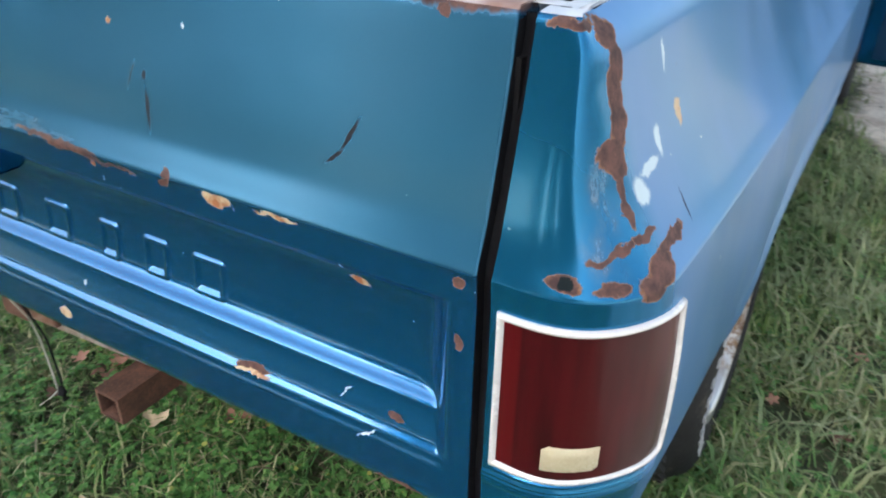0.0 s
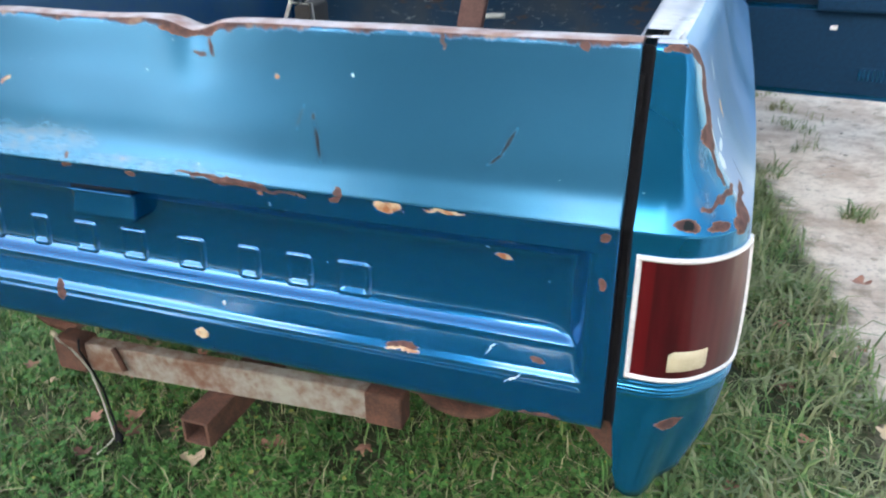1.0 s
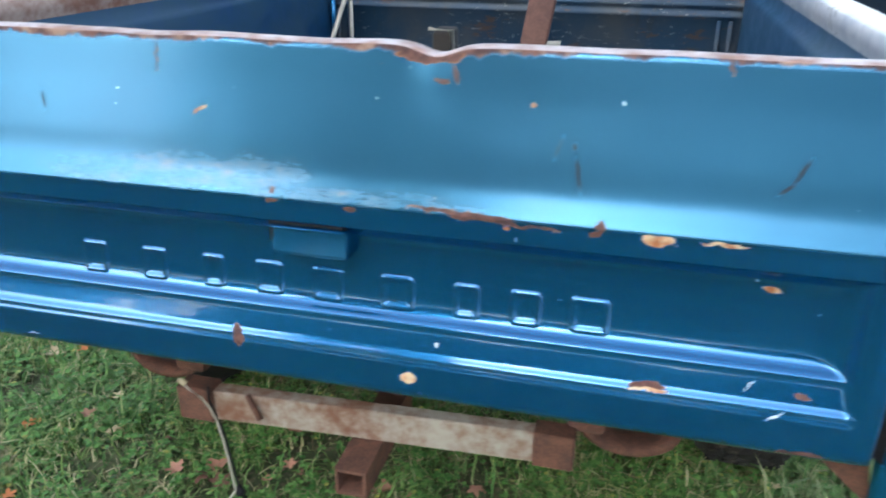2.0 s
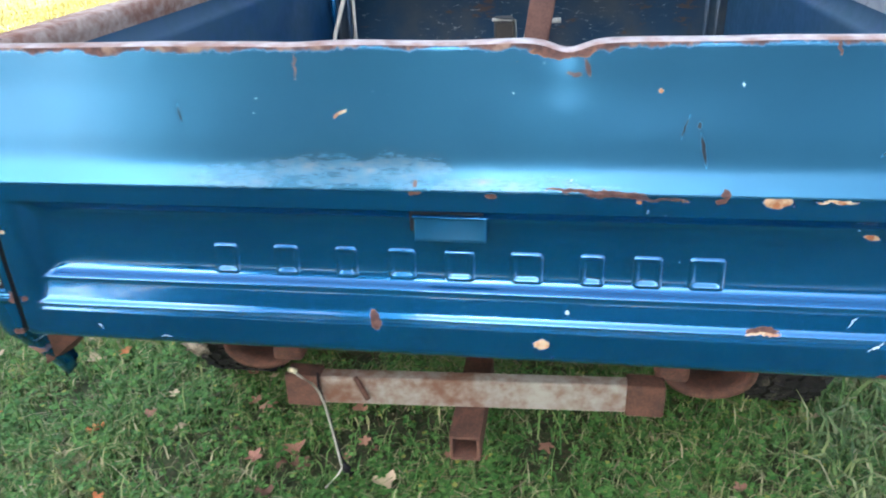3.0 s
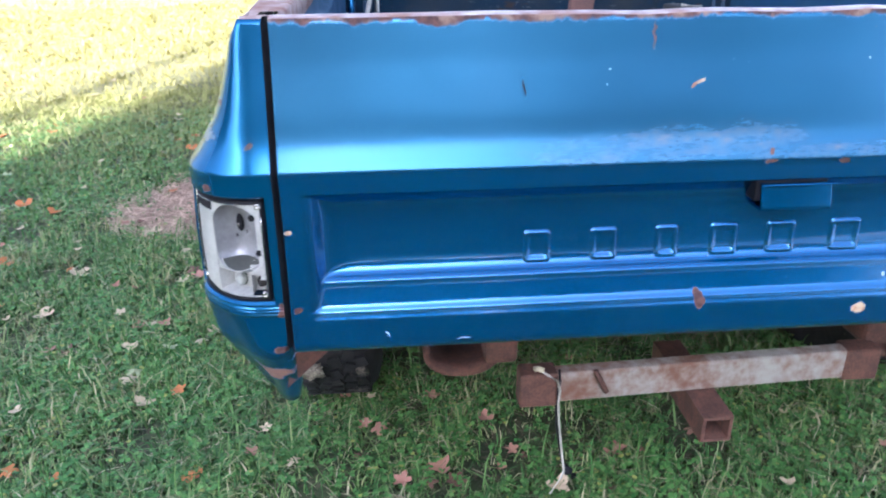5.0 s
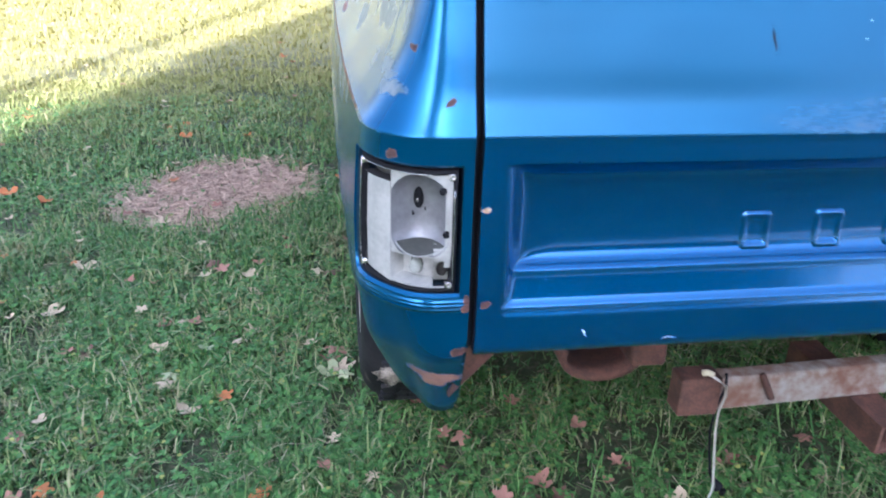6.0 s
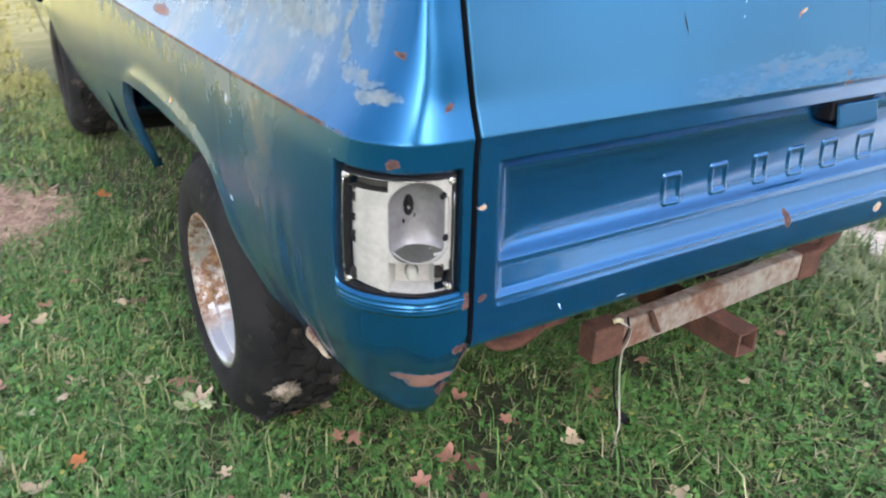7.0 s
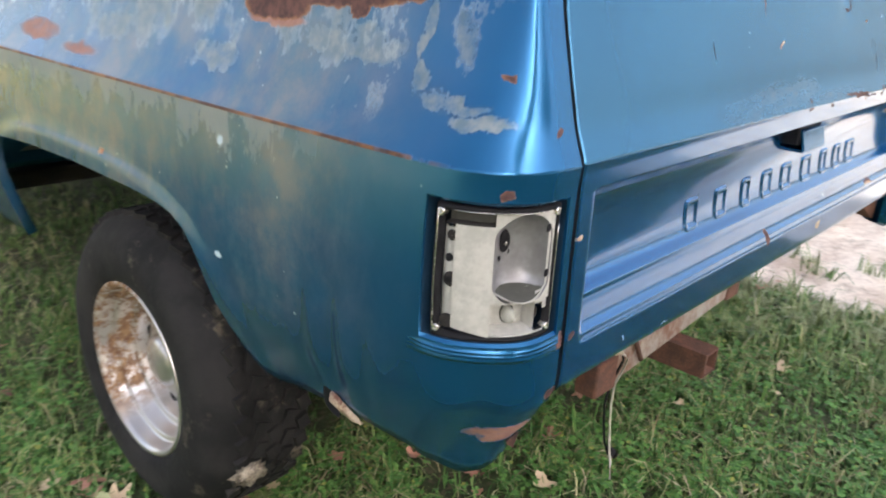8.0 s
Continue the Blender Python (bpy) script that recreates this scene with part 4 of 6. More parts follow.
def stamped_frame(cx, cz, w, h, proud=0.0042, r=0.009):
    """A raised rounded frame pressed out of the recess, as plain in shape as the stamping allows."""
    rows = []
    for x in np.linspace(cx - w / 2, cx + w / 2, 25):
        row = []
        for z in np.linspace(cz - h / 2, cz + h / 2, 25):
            qx, qz = abs(x - cx) - (w / 2 - r), abs(z - cz) - (h / 2 - r)
            inside = r - math.hypot(max(qx, 0.0), max(qz, 0.0)) if max(qx, qz) > 0 else r - max(qx, qz)
            lift = step(inside, 0.0, 0.0045) * (1.0 - 0.95 * step(inside, 0.0085, 0.0130))
            row.append((x, gate_y(x, z) + 0.0008 - (proud + 0.0008) * lift - (0.0010 if inside > 0.012 else 0.0), z))
        rows.append(row)
    return rows


for a, b in ((-0.430, -0.381), (-0.318, -0.269), (-0.207, -0.164), (-0.113, -0.061), (-0.015, 0.040), (0.097, 0.155), (0.212, 0.256), (0.298, 0.348), (0.386, 0.446)):
    sheet("raised_block", stamped_frame((a + b) / 2, 0.789, b - a, 0.058, 0.0034), GATE_LOWER, tailgate, flip=True)

# the pull handle in its pocket
pocket = part("handle_pocket", box(bmesh.new(), -0.062, 0.057, 0.010, 0.055, 0.866, 0.9015, 0.003), BLACK, tailgate, "dark pocket of the pull handle", False)
bm = bmesh.new()
box(bm, -0.054, 0.064, 0.001, 0.007, 0.856, 0.8945, 0.0025)
box(bm, -0.054, 0.064, 0.004, 0.05, 0.852, 0.858, 0.002)
box(bm, 0.058, 0.064, 0.004, 0.05, 0.852, 0.894, 0.002)
for v in bm.verts:
    v.co.y += 0.006 - 0.011 * (0.895 - v.co.z) / 0.043 if v.co.y < 0.03 else 0.0
part("handle", bm, CAB_BLUE, tailgate, "blue pull handle flap", False)
boxed("handle_lip", (-0.056, 0.066, -0.002, 0.01, 0.8945, 0.8975), CAB_BLUE, tailgate, bevel=0.001)


# ---------------------------------------------------------------- tail lamps
def lamp_point(sign, s, z, out):
    p, (_, _, nx, ny) = skin(s, z), plan(s)
    return (sign * (p[0] + out * nx), p[1] + out * ny, p[2])


def lamp_right():
    s0, s1, z0, z1 = LAMP_S_RIGHT[0] - 0.006, LAMP_S_RIGHT[1] + 0.003, 0.729, 0.911
    lamp = sheet("tail_lamp", [[lamp_point(1, s, z, -0.045) for z in (0.715, 0.81, 0.915)] for s in np.linspace(s0, s1, 12)], BLACK, truck, "red tail lamp with a white bezel")
    lens = [[lamp_point(1, s, z, 0.001 + 0.002 * math.sin(math.pi * (s - s0) / (s1 - s0))) for z in np.linspace(z0 + 0.006, z1 - 0.006, 12)] for s in np.linspace(s0 + 0.004, s1 - 0.004, 26)]
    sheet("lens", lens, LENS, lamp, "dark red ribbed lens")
    outer = [(s, z0) for s in np.linspace(s0, s1, 26)] + [(s1, z) for z in np.linspace(z0, z1, 12)][1:] + [(s, z1) for s in np.linspace(s1, s0, 26)][1:] + [(s0, z) for z in np.linspace(z1, z0, 12)][1:]
    rows = []
    cs, cz = (s0 + s1) / 2, (z0 + z1) / 2
    for inset, out in ((0.0, -0.006), (0.0, 0.002), (0.0015, 0.005), (0.0045, 0.005), (0.007, 0.003), (0.008, -0.002)):
        rows.append([lamp_point(1, cs + (s - cs) * (1 - inset / abs(s0 - cs)), cz + (z - cz) * (1 - inset / abs(z0 - cz)), out) for s, z in outer])
    sheet("bezel", rows, WHITE_TRIM, lamp, "glossy white bezel")
    rev = [[lamp_point(1, s, z, 0.0055 - (0.004 if k in (0, 7) or j in (0, 5) else 0)) for j, z in enumerate(np.linspace(0.744, 0.780, 6))] for k, s in enumerate(np.linspace(0.058, 0.120, 8))]
    sheet("reverse_lens", rev, CLEAR, lamp, "yellowed reverse lamp window")
    return lamp


lamp_right()


def lamp_left():
    s0, s1, z0, z1 = LAMP_S[0] + 0.011, LAMP_S[1] - 0.016, 0.731, 0.890
    mid = 0.120
    at = lambda s, z, out: lamp_point(-1, s, z, out)
    patch = lambda sa, sb, za, zb, out, n=8, m=6: [[at(s, z, out) for z in np.linspace(za, zb, m)] for s in np.linspace(sa, sb, n)]
    back = [[at(s, z, -0.056) for z in np.linspace(0.715, 0.91, 6)] for s in np.linspace(LAMP_S[0] - 0.004, LAMP_S[1] + 0.004, 14)]
    lamp = sheet("tail_lamp", back, BLACK, truck, "empty tail lamp housing with its lens missing")
    # tall flat plate, its foot running lower towards the tailgate
    plate = []
    for s in np.linspace(mid, s1 - 0.022, 9):
        foot = z0 + 0.001 + 0.010 * (s - mid) / (s1 - 0.022 - mid)
        plate.append([at(s, z, -0.008) for z in np.linspace(foot, 0.874, 14)])
    sheet("side_plate", plate, HOUSING, lamp, "off-white moulded plate")
    # shade on the plate's top put into a dark face
    sheet("plate_top", [[at(s, 0.874, o) for o in (-0.008, -0.046)] for s in np.linspace(mid, s1 - 0.006, 8)], DARK, lamp, "shaded top of the plate")
    sheet("plate_edge", [[at(mid, z, o) for z in np.linspace(z0, 0.874, 8)] for o in (-0.008, -0.050)], HOUSING, lamp)
    # stepped column towards the corner
    sheet("outer_strip", [[at(s, z, -0.014 - 0.006 * step(s, s1 - 0.010, s1 - 0.003)) for z in np.linspace(z0 + 0.012, 0.868, 12)] for s in np.linspace(s1 - 0.024, s1 - 0.001, 7)], HOUSING, lamp, "stepped edge of the housing")
    # the upper bowl: a half dome cut flat below
    sc, zc, ra, rb = 0.074, 0.829, 0.046, 0.060
    cut, sunk = 0.789, 0.7775
    rows = []
    for t, out in ((1.0, -0.010), (0.985, -0.018), (0.92, -0.030), (0.80, -0.040), (0.6, -0.047), (0.35, -0.050), (0.05, -0.051)):
        rows.append([at(sc + ra * t * max(-1, min(1, 1.2 * math.cos(a))), max(sunk, zc + rb * t * math.sin(a)), out) for a in np.linspace(0, math.tau, 41)[:-1]])
    sheet("reflector", rows, REFLECTOR, lamp, "dull silver bowl", closed=True)
    inner, outer = [], []
    for k in range(41):
        a = k * math.tau / 40
        q = max(abs(math.cos(a)), abs(math.sin(a)))
        inner.append(at(sc + ra * max(-1, min(1, 1.2 * math.cos(a))), max(sunk, zc + rb * math.sin(a)), -0.010))
        outer.append(at(max(s0, min(mid, sc + 0.052 * math.cos(a) / q)), max(sunk - 0.002, min(z1, zc + 0.062 * math.sin(a) / q)), -0.010))
    sheet("reflector_rim", [inner, outer], HOUSING, lamp)
    # dark shelf with a bowed front lip under the bowl
    bow = lambda s: math.sin(math.pi * min(max((s - s0 - 0.004) / (mid - s0 - 0.004), 0.0), 1.0))
    sheet("divider", [[at(s, cut + 0.0025 - 0.013 * bow(s) * f, -0.0515 + f * (0.036 + 0.010 * bow(s))) for f in (0.0, 0.5, 1.0)] for s in np.linspace(s0 + 0.004, mid, 13)], SHELF, lamp, "grey shelf between the bowls")
    tube("divider_lip", [at(s, cut + 0.0025 - 0.013 * bow(s), -0.0155 + 0.010 * bow(s)) for s in np.linspace(s0 + 0.004, mid, 13)], 0.0011, HOUSING, lamp, "", 6)
    # lower lamp pocket
    sheet("pocket_back", patch(0.050, mid, z0 + 0.008, 0.784, -0.034), HOUSING, lamp, "pale back of the lower pocket")
    sheet("pocket_floor", [[at(s, z0 + 0.008 - 0.003 * f, -0.034 + 0.026 * f) for f in (0.0, 1.0)] for s in np.linspace(0.050, mid, 8)], HOUSING, lamp)
    sheet("pocket_wall", [[at(0.050, z, o) for z in np.linspace(z0 + 0.006, 0.782, 6)] for o in (-0.034, -0.012)], HOUSING, lamp)
    sheet("corner_recess", patch(s0 + 0.002, 0.051, z0 + 0.004, 0.788, -0.030), HOUSING, lamp, "shaded corner recess")
    # dark grey patch in place of the shade above the plate
    sheet("top_shade", patch(mid, s1 - 0.002, 0.872, 0.893, -0.026), SHELF, lamp, "shade above the plate, put in as a dark patch")
    sheet("corner_step", patch(s0 + 0.002, 0.050, 0.770, 0.788, -0.013), HOUSING, lamp)
    sheet("edge_strip", patch(s0, s0 + 0.010, z0 + 0.030, z1, -0.012), HOUSING, lamp)
    tube("foot_lip", [at(s, z0 + 0.003, -0.009) for s in np.linspace(s0 + 0.010, mid, 10)], 0.0012, HOUSING, lamp, "", 6)
    # sockets, holes and clips, each a shallow dish or dome
    # the bulb socket's small glint is added as a chrome dot
    for nm, s, z, r, depth, lift, m in (
        ("bulb_socket", 0.092, 0.845, 0.0155, -0.0475, 0.004, BLACK), ("socket_glint", 0.090, 0.843, 0.0035, -0.043, 0.003, CHROME), ("pin_hole", 0.103, 0.823, 0.0035, -0.043, 0.001, BLACK),
        ("side_socket", s1 - 0.017, 0.803, 0.010, -0.0135, 0.003, DARK), ("socket_hole", s1 - 0.017, 0.803, 0.0055, -0.0105, 0.001, BLACK),
        ("notch", s1 - 0.013, 0.830, 0.0055, -0.0135, 0.001, BLACK), ("notch", s1 - 0.015, 0.858, 0.007, -0.0135, 0.001, DARK), ("notch", s0 + 0.008, 0.808, 0.0055, -0.0115, 0.001, BLACK),
        ("clip_hole", s1 - 0.014, 0.748, 0.010, -0.013, 0.003, DARK), ("clip_hole", s0 + 0.014, 0.868, 0.0055, -0.0095, 0.001, BLACK), ("clip", s0 + 0.012, 0.752, 0.010, -0.030, 0.010, DARK), ("clip", s0 + 0.006, 0.768, 0.005, -0.020, 0.008, CHROME),
        ("bulb_seat", 0.084, 0.755, 0.0145, -0.0335, 0.002, SHELF), ("small_bulb", 0.084, 0.754, 0.0118, -0.032, 0.013, CLOUDY)):
        ring = [[at(s + r * t * math.cos(a), z + r * t * math.sin(a), depth + lift * f) for a in np.linspace(0, math.tau, 19)[:-1]] for t, f in ((1.0, 0.0), (0.94, 0.45), (0.75, 0.8), (0.4, 0.97), (0.03, 1.0))]
        sheet(nm, ring, m, lamp, closed=True)
    for s, z in ((s0 + 0.002, z1 - 0.003), (s1 - 0.001, z1 - 0.004), (s0 + 0.004, z0 + 0.006), (s1 - 0.002, z0 + 0.006)):
        rings = [[at(s + r * math.cos(a), z + r * math.sin(a), o) for a in np.linspace(0, math.tau, 13)[:-1]] for r, o in ((0.0055, -0.016), (0.0055, -0.007), (0.004, -0.005), (0.001, -0.0075))]
        sheet("screw", rings, CHROME, lamp, closed=True)
    # flat rubber seal round the housing with a bright pressed edge
    ring = [(0, f) for f in np.linspace(0, 1, 9)] + [(f, 1) for f in np.linspace(0, 1, 17)[1:]] + [(1, f) for f in np.linspace(1, 0, 9)[1:]] + [(f, 0) for f in np.linspace(1, 0, 17)[1:]]
    band = []
    for grow, out in ((0.007, -0.018), (0.0055, -0.008), (0.0005, -0.007), (-0.003, -0.016)):
        band.append([at(s0 - grow + (s1 - s0 + 2 * grow) * f, z0 - grow + (z1 - z0 + 2 * grow) * g, out) for f, g in ring])
    sheet("gasket", band, BLACK, lamp, "black rubber gasket")
    tube("gasket_edge", [at(s1 + 0.0015, z, -0.006) for z in np.linspace(z0, z1, 9)], 0.0010, CHROME, lamp, "thin bright edge", 5)
    tube("gasket_edge", [at(s0 - 0.0015, z, -0.006) for z in np.linspace(z0 + 0.01, z1 - 0.02, 9)], 0.0008, CHROME, lamp, "thin bright edge", 5)
    tube("gasket_edge", [at(s, z1 + 0.001, -0.006) for s in np.linspace(s0 + 0.03, s1 - 0.02, 12)], 0.0007, CHROME, lamp, "thin bright edge", 5)
    return lamp


lamp_left()


# ---------------------------------------------------------------- bed, wheels, chassis
floor_rows = []
for k in range(65):
    x = -0.78 + 1.56 * k / 64
    z = 0.664 + (0.012 if (k // 4) % 2 else 0.0)
    floor_rows.append([(x, 0.10, z), (x, 2.02, z)])
sheet("bed_floor", floor_rows, BED_BLUE, truck, "ribbed bed floor")
bulk = []
for z, y in ((0.66, 2.02), (0.985, 2.02), (0.990, 2.008), (1.002, 2.008), (1.007, 2.02), (1.022, 2.02), (1.027, 2.008), (1.039, 2.008), (1.044, 2.02), (1.062, 2.02), (1.067, 2.008), (1.08, 2.008), (1.085, 2.02), (1.15, 2.02), (1.158, 2.03), (1.158, 2.05), (0.66, 2.05)):
    bulk.append([(x, y + 0.004 * noise.noise((x * 3, z * 4, 0)), z) for x in np.linspace(-0.80, 0.80, 20)])
front_panel = sheet("front_panel", bulk, BED_BLUE, truck, "scuffed ribbed front panel of the bed")
for x in (-0.745, -0.70, 0.74, 0.70):
    tube("panel_bead", [(x, 2.012, 0.67), (x, 2.012, 0.98)], 0.008, BED_BLUE, front_panel)


def wheel(sign, y, name_label, rim_surface=None):
    cx, cz, R = sign * 0.93, 0.278, 0.348
    w = thing("wheel", "", "")
    w.parent = truck
    tagged(w, name_label)
    prof = [(0.200, -0.006), (0.206, 0.004), (0.222, 0.010), (0.25, 0.014), (0.275, 0.013), (0.300, 0.006), (0.318, -0.004), (0.332, -0.018), (0.338, -0.030), (R - 0.002, -0.036), (R, -0.045), (R + 0.004, -0.12), (R, -0.20), (R - 0.006, -0.215), (0.32, -0.235), (0.27, -0.25), (0.20, -0.24)]
    lathe("tyre", prof, (cx, y, cz), TYRE, w, "black tyre with worn sidewall", sign, 72)
    # tread blocks
    bm = bmesh.new()
    for row, o in enumerate((-0.052, -0.088, -0.124, -0.160, -0.196)):
        for k in range(44):
            a = (k + 0.5 * (row % 2)) * math.tau / 44
            m = Matrix.Translation((cx + sign * o, y, cz)) @ Matrix.Rotation(a, 4, "X") @ Matrix.Translation((0, R + 0.003, 0)) @ Matrix.Rotation(0.35 * (-1) ** row, 4, "Y") @ Matrix.Diagonal((0.028, 0.014, 0.036, 1))
            bmesh.ops.create_cube(bm, size=1.0, matrix=m)
    tagged(part("tread", bm, TREAD, w, "muddy tread blocks", False), kind="stuff")
    rim = [(0.203, -0.004), (0.205, 0.003), (0.201, 0.007), (0.195, 0.005), (0.190, -0.006), (0.187, -0.028), (0.182, -0.036), (0.176, -0.034), (0.172, -0.040), (0.168, -0.066), (0.160, -0.074), (0.153, -0.070), (0.149, -0.078), (0.146, -0.108), (0.139, -0.116), (0.131, -0.104), (0.118, -0.092), (0.098, -0.086), (0.080, -0.090), (0.062, -0.094), (0.060, -0.064), (0.055, -0.052), (0.040, -0.046), (0.0, -0.045)]
    lathe("rim", rim, (cx, y, cz), rim_surface or RIM, w, "steel rim, arch shade put into its colour" if rim_surface else "rusty chromed steel rim", sign, 64)
    for k in range(8):
        a = k * math.tau / 8 + 0.2
        c = Vector((cx - sign * 0.094, y + 0.116 * math.cos(a), cz + 0.116 * math.sin(a)))
        tube("rim_slot", [c, c + Vector((sign * 0.004, 0, 0))], [0.016, 0.012], BLACK, w, "", 10)
    for k in range(6):
        a = k * math.tau / 6
        c = Vector((cx - sign * 0.094, y + 0.088 * math.cos(a), cz + 0.088 * math.sin(a)))
        tube("lug_nut", [c, c + Vector((sign * 0.022, 0, 0))], [0.011, 0.009], CHROME, w, "", 6)
    return w


left_rear = wheel(-1, 1.03, "muddy rear wheel with rusted rim")
right_rear = wheel(1, 1.03, "rear wheel with white sidewall marks")
# front rims drawn dark: shade under the arch put into their colour
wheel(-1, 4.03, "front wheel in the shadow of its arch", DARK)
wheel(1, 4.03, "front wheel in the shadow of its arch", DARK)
# unreadable white marks on the right tyre, plain bars
for k in range(9):
    a = radians(150 + 9 * k)
    c = Vector((0.9435, 1.03 + 0.262 * math.cos(a), 0.283 + 0.262 * math.sin(a)))
    bm = bmesh.new()
    bmesh.ops.create_cube(bm, size=1.0, matrix=Matrix.Translation(c) @ Matrix.Rotation(a, 4, "X") @ Matrix.Diagonal((0.003, 0.034, 0.020, 1)))
    part("sidewall_bar", bm, LETTERS, right_rear, "", False)

# mud clod on the left tread
bm = bmesh.new()
bmesh.ops.create_icosphere(bm, subdivisions=3, radius=1.0)
for v in bm.verts:
    v.co = Vector((-0.873, 0.672, 0.165)) + Vector((v.co.x * 0.032, v.co.y * 0.007, v.co.z * 0.022)) * (1 + 0.9 * noise.noise(v.co * 3.1) + 0.35 * noise.noise(v.co * 8.0))
part("mud_clod", bm, plain("dried_mud", (0.40, 0.35, 0.27), (0.10, 0.08, 0.06), 34.0, 0.95, 0.0, 0.8, 0.004), left_rear, "dried mud on the tread")

# torn lower edge of the left bed side, curled outward
rows, back = [], []
for k in range(13):
    t = k / 12
    y = 0.340 - 0.062 * t
    s = ARC_END - float(BEND_Y[-1]) + y
    top = interp(t, [0, 0.15, 0.4, 0.7, 1.0], [0.522, 0.537, 0.530, 0.512, 0.498]) + 0.003 * noise.noise((t * 9, 0, 0))
    low = interp(t, [0, 0.15, 0.4, 0.7, 1.0], [0.516, 0.510, 0.500, 0.490, 0.494])
    x = -skin(s, max(top, 0.5))[0]
    rows.append([(x - 0.001, y, top), (x - 0.004, y - 0.002, top - 0.25 * (top - low)), (x - 0.005 - 0.002 * math.sin(9 * t), y - 0.003, top - 0.6 * (top - low)), (x + 0.002, y - 0.002, low)])
    back.append([(x - 0.002, y + 0.016, top + 0.006), (x - 0.003, y + 0.012, low - 0.004)])
torn = sheet("torn_edge", rows, TORN, left_side, "torn cream edge curled outward")
torn.modifiers.new("thick", "SOLIDIFY").thickness = 0.0015
sheet("torn_gap", back[:8], BLACK, left_side, "dark gap behind the torn edge")

# frame rails, axle, springs, rusty hitch
for sx in (-1, 1):
    boxed("frame_rail", (*sorted((sx * 0.43, sx * 0.49)), 0.40, 5.0, 0.44, 0.56), RUST, truck, "rusty chassis rail")
    # the open rusty horn at the end of the rail
    rows = []
    for a in np.linspace(-0.3, math.pi + 0.3, 15):
        rows.append([(sx * (0.50 + 0.085 * math.cos(a)), yy, 0.425 - 0.055 * math.sin(a)) for yy in (0.30, 0.33, 0.46)])
    horn = sheet("frame_horn", rows, RUST, truck, "rust-scaled frame horn")
    mod = horn.modifiers.new("thick", "SOLIDIFY")
    mod.thickness = 0.012
    boxed("spring_hanger", (*sorted((sx * 0.385, sx * 0.455)), 0.27, 0.40, 0.415, 0.50), RUST, truck, "scaly rusted hanger plate", 0.01)
tube("rear_axle", [(-0.80, 1.03, 0.28), (-0.14, 1.03, 0.28), (-0.08, 1.0, 0.28), (0.08, 1.0, 0.28), (0.14, 1.03, 0.28), (0.80, 1.03, 0.28)], [0.045, 0.045, 0.13, 0.13, 0.045, 0.045], DARK, truck, "grimy rear axle", 14)
boxed("cross_member", (-0.43, 0.43, 0.42, 0.50, 0.48, 0.58), RUST, truck, "rusty cross member")
boxed("hanging_bracket", (-0.035, 0.03, 0.40, 0.47, 0.40, 0.52), DARK, truck, "dark hanging bracket")

for sx in (-1, 1):
    bm = bmesh.new()
    pts = [(0.70, 0.10, 0.635), (0.815, 0.045, 0.635), (0.838, 0.05, 0.53), (0.80, 0.09, 0.545)]
    a = [bm.verts.new((sx * x, y, z)) for x, y, z in pts]
    b = [bm.verts.new((sx * x, y + 0.012, z)) for x, y, z in pts]
    bm.faces.new(a), bm.faces.new(b[::-1])
    for i in range(4):
        bm.faces.new((a[i], b[i], b[(i + 1) % 4], a[(i + 1) % 4]))
    part("corner_brace", bm, RUST, truck, "rusty brace behind the rear corner", False)

hitch = part("tow_hitch", box(bmesh.new(), -0.005, 0.005, -0.02, 0.02, -0.02, 0.02), RUST, truck, "rusty tow hitch bar with a square receiver", False)
bm = bmesh.new()
box(bm, -0.39, 0.40, 0.0, 0.035, -0.0345, 0.0345, 0.005)
for v in bm.verts:
    t = (v.co.x + 0.39) / 0.79
    v.co.y += 0.185 + 0.055 * t
    v.co.z += 0.403 - 0.012 * t
part("cross_bar", bm, SCALE, hitch, "square bar with flaking pale paint", False)
hitch.data.transform(Matrix.Translation((0.0, 0.24, 0.40)))
for x0, x1, y0, z0, z1 in ((-0.396, -0.318, 0.181, 0.364, 0.442), (0.325, 0.404, 0.231, 0.352, 0.428)):
    boxed("end_plate", (x0, x1, y0, y0 + 0.05, z0, z1), RUST, hitch, "thick rusty end plate", 0.005)
bm = bmesh.new()
prof = [(-0.032, -0.030), (0.032, -0.030), (0.032, 0.030), (-0.032, 0.030)]
rows = []
for y, k in ((0.42, 1.0), (0.125, 1.0), (0.118, 0.97), (0.118, 0.78), (0.125, 0.75), (0.36, 0.75)):
    rows.append([(x * k, y, 0.331 + z * k) for x, z in prof])
rec = sheet("receiver_tube", rows, RUST, hitch, "rusty square receiver tube", closed=True)
rec.data.shade_flat()
tube("chain_hook", [(-0.372, 0.165, 0.468), (-0.364, 0.160, 0.472), (-0.355, 0.158, 0.468)], 0.006, CLEAR, hitch, "yellow wire nut", 6)

# loose trailer wires hanging from the bar
wire = tube("trailer_wire", [(-0.362, 0.160, 0.468), (-0.345, 0.155, 0.458), (-0.325, 0.160, 0.440), (-0.316, 0.170, 0.41), (-0.314, 0.185, 0.37), (-0.309, 0.190, 0.32), (-0.303, 0.190, 0.274), (-0.296, 0.188, 0.22), (-0.292, 0.187, 0.192), (-0.300, 0.178, 0.180), (-0.327, 0.159, 0.155)], 0.0024, WIRE_W, None, "", 6)
tagged(wire, "grubby white trailer wire hanging from the hitch", "wire")
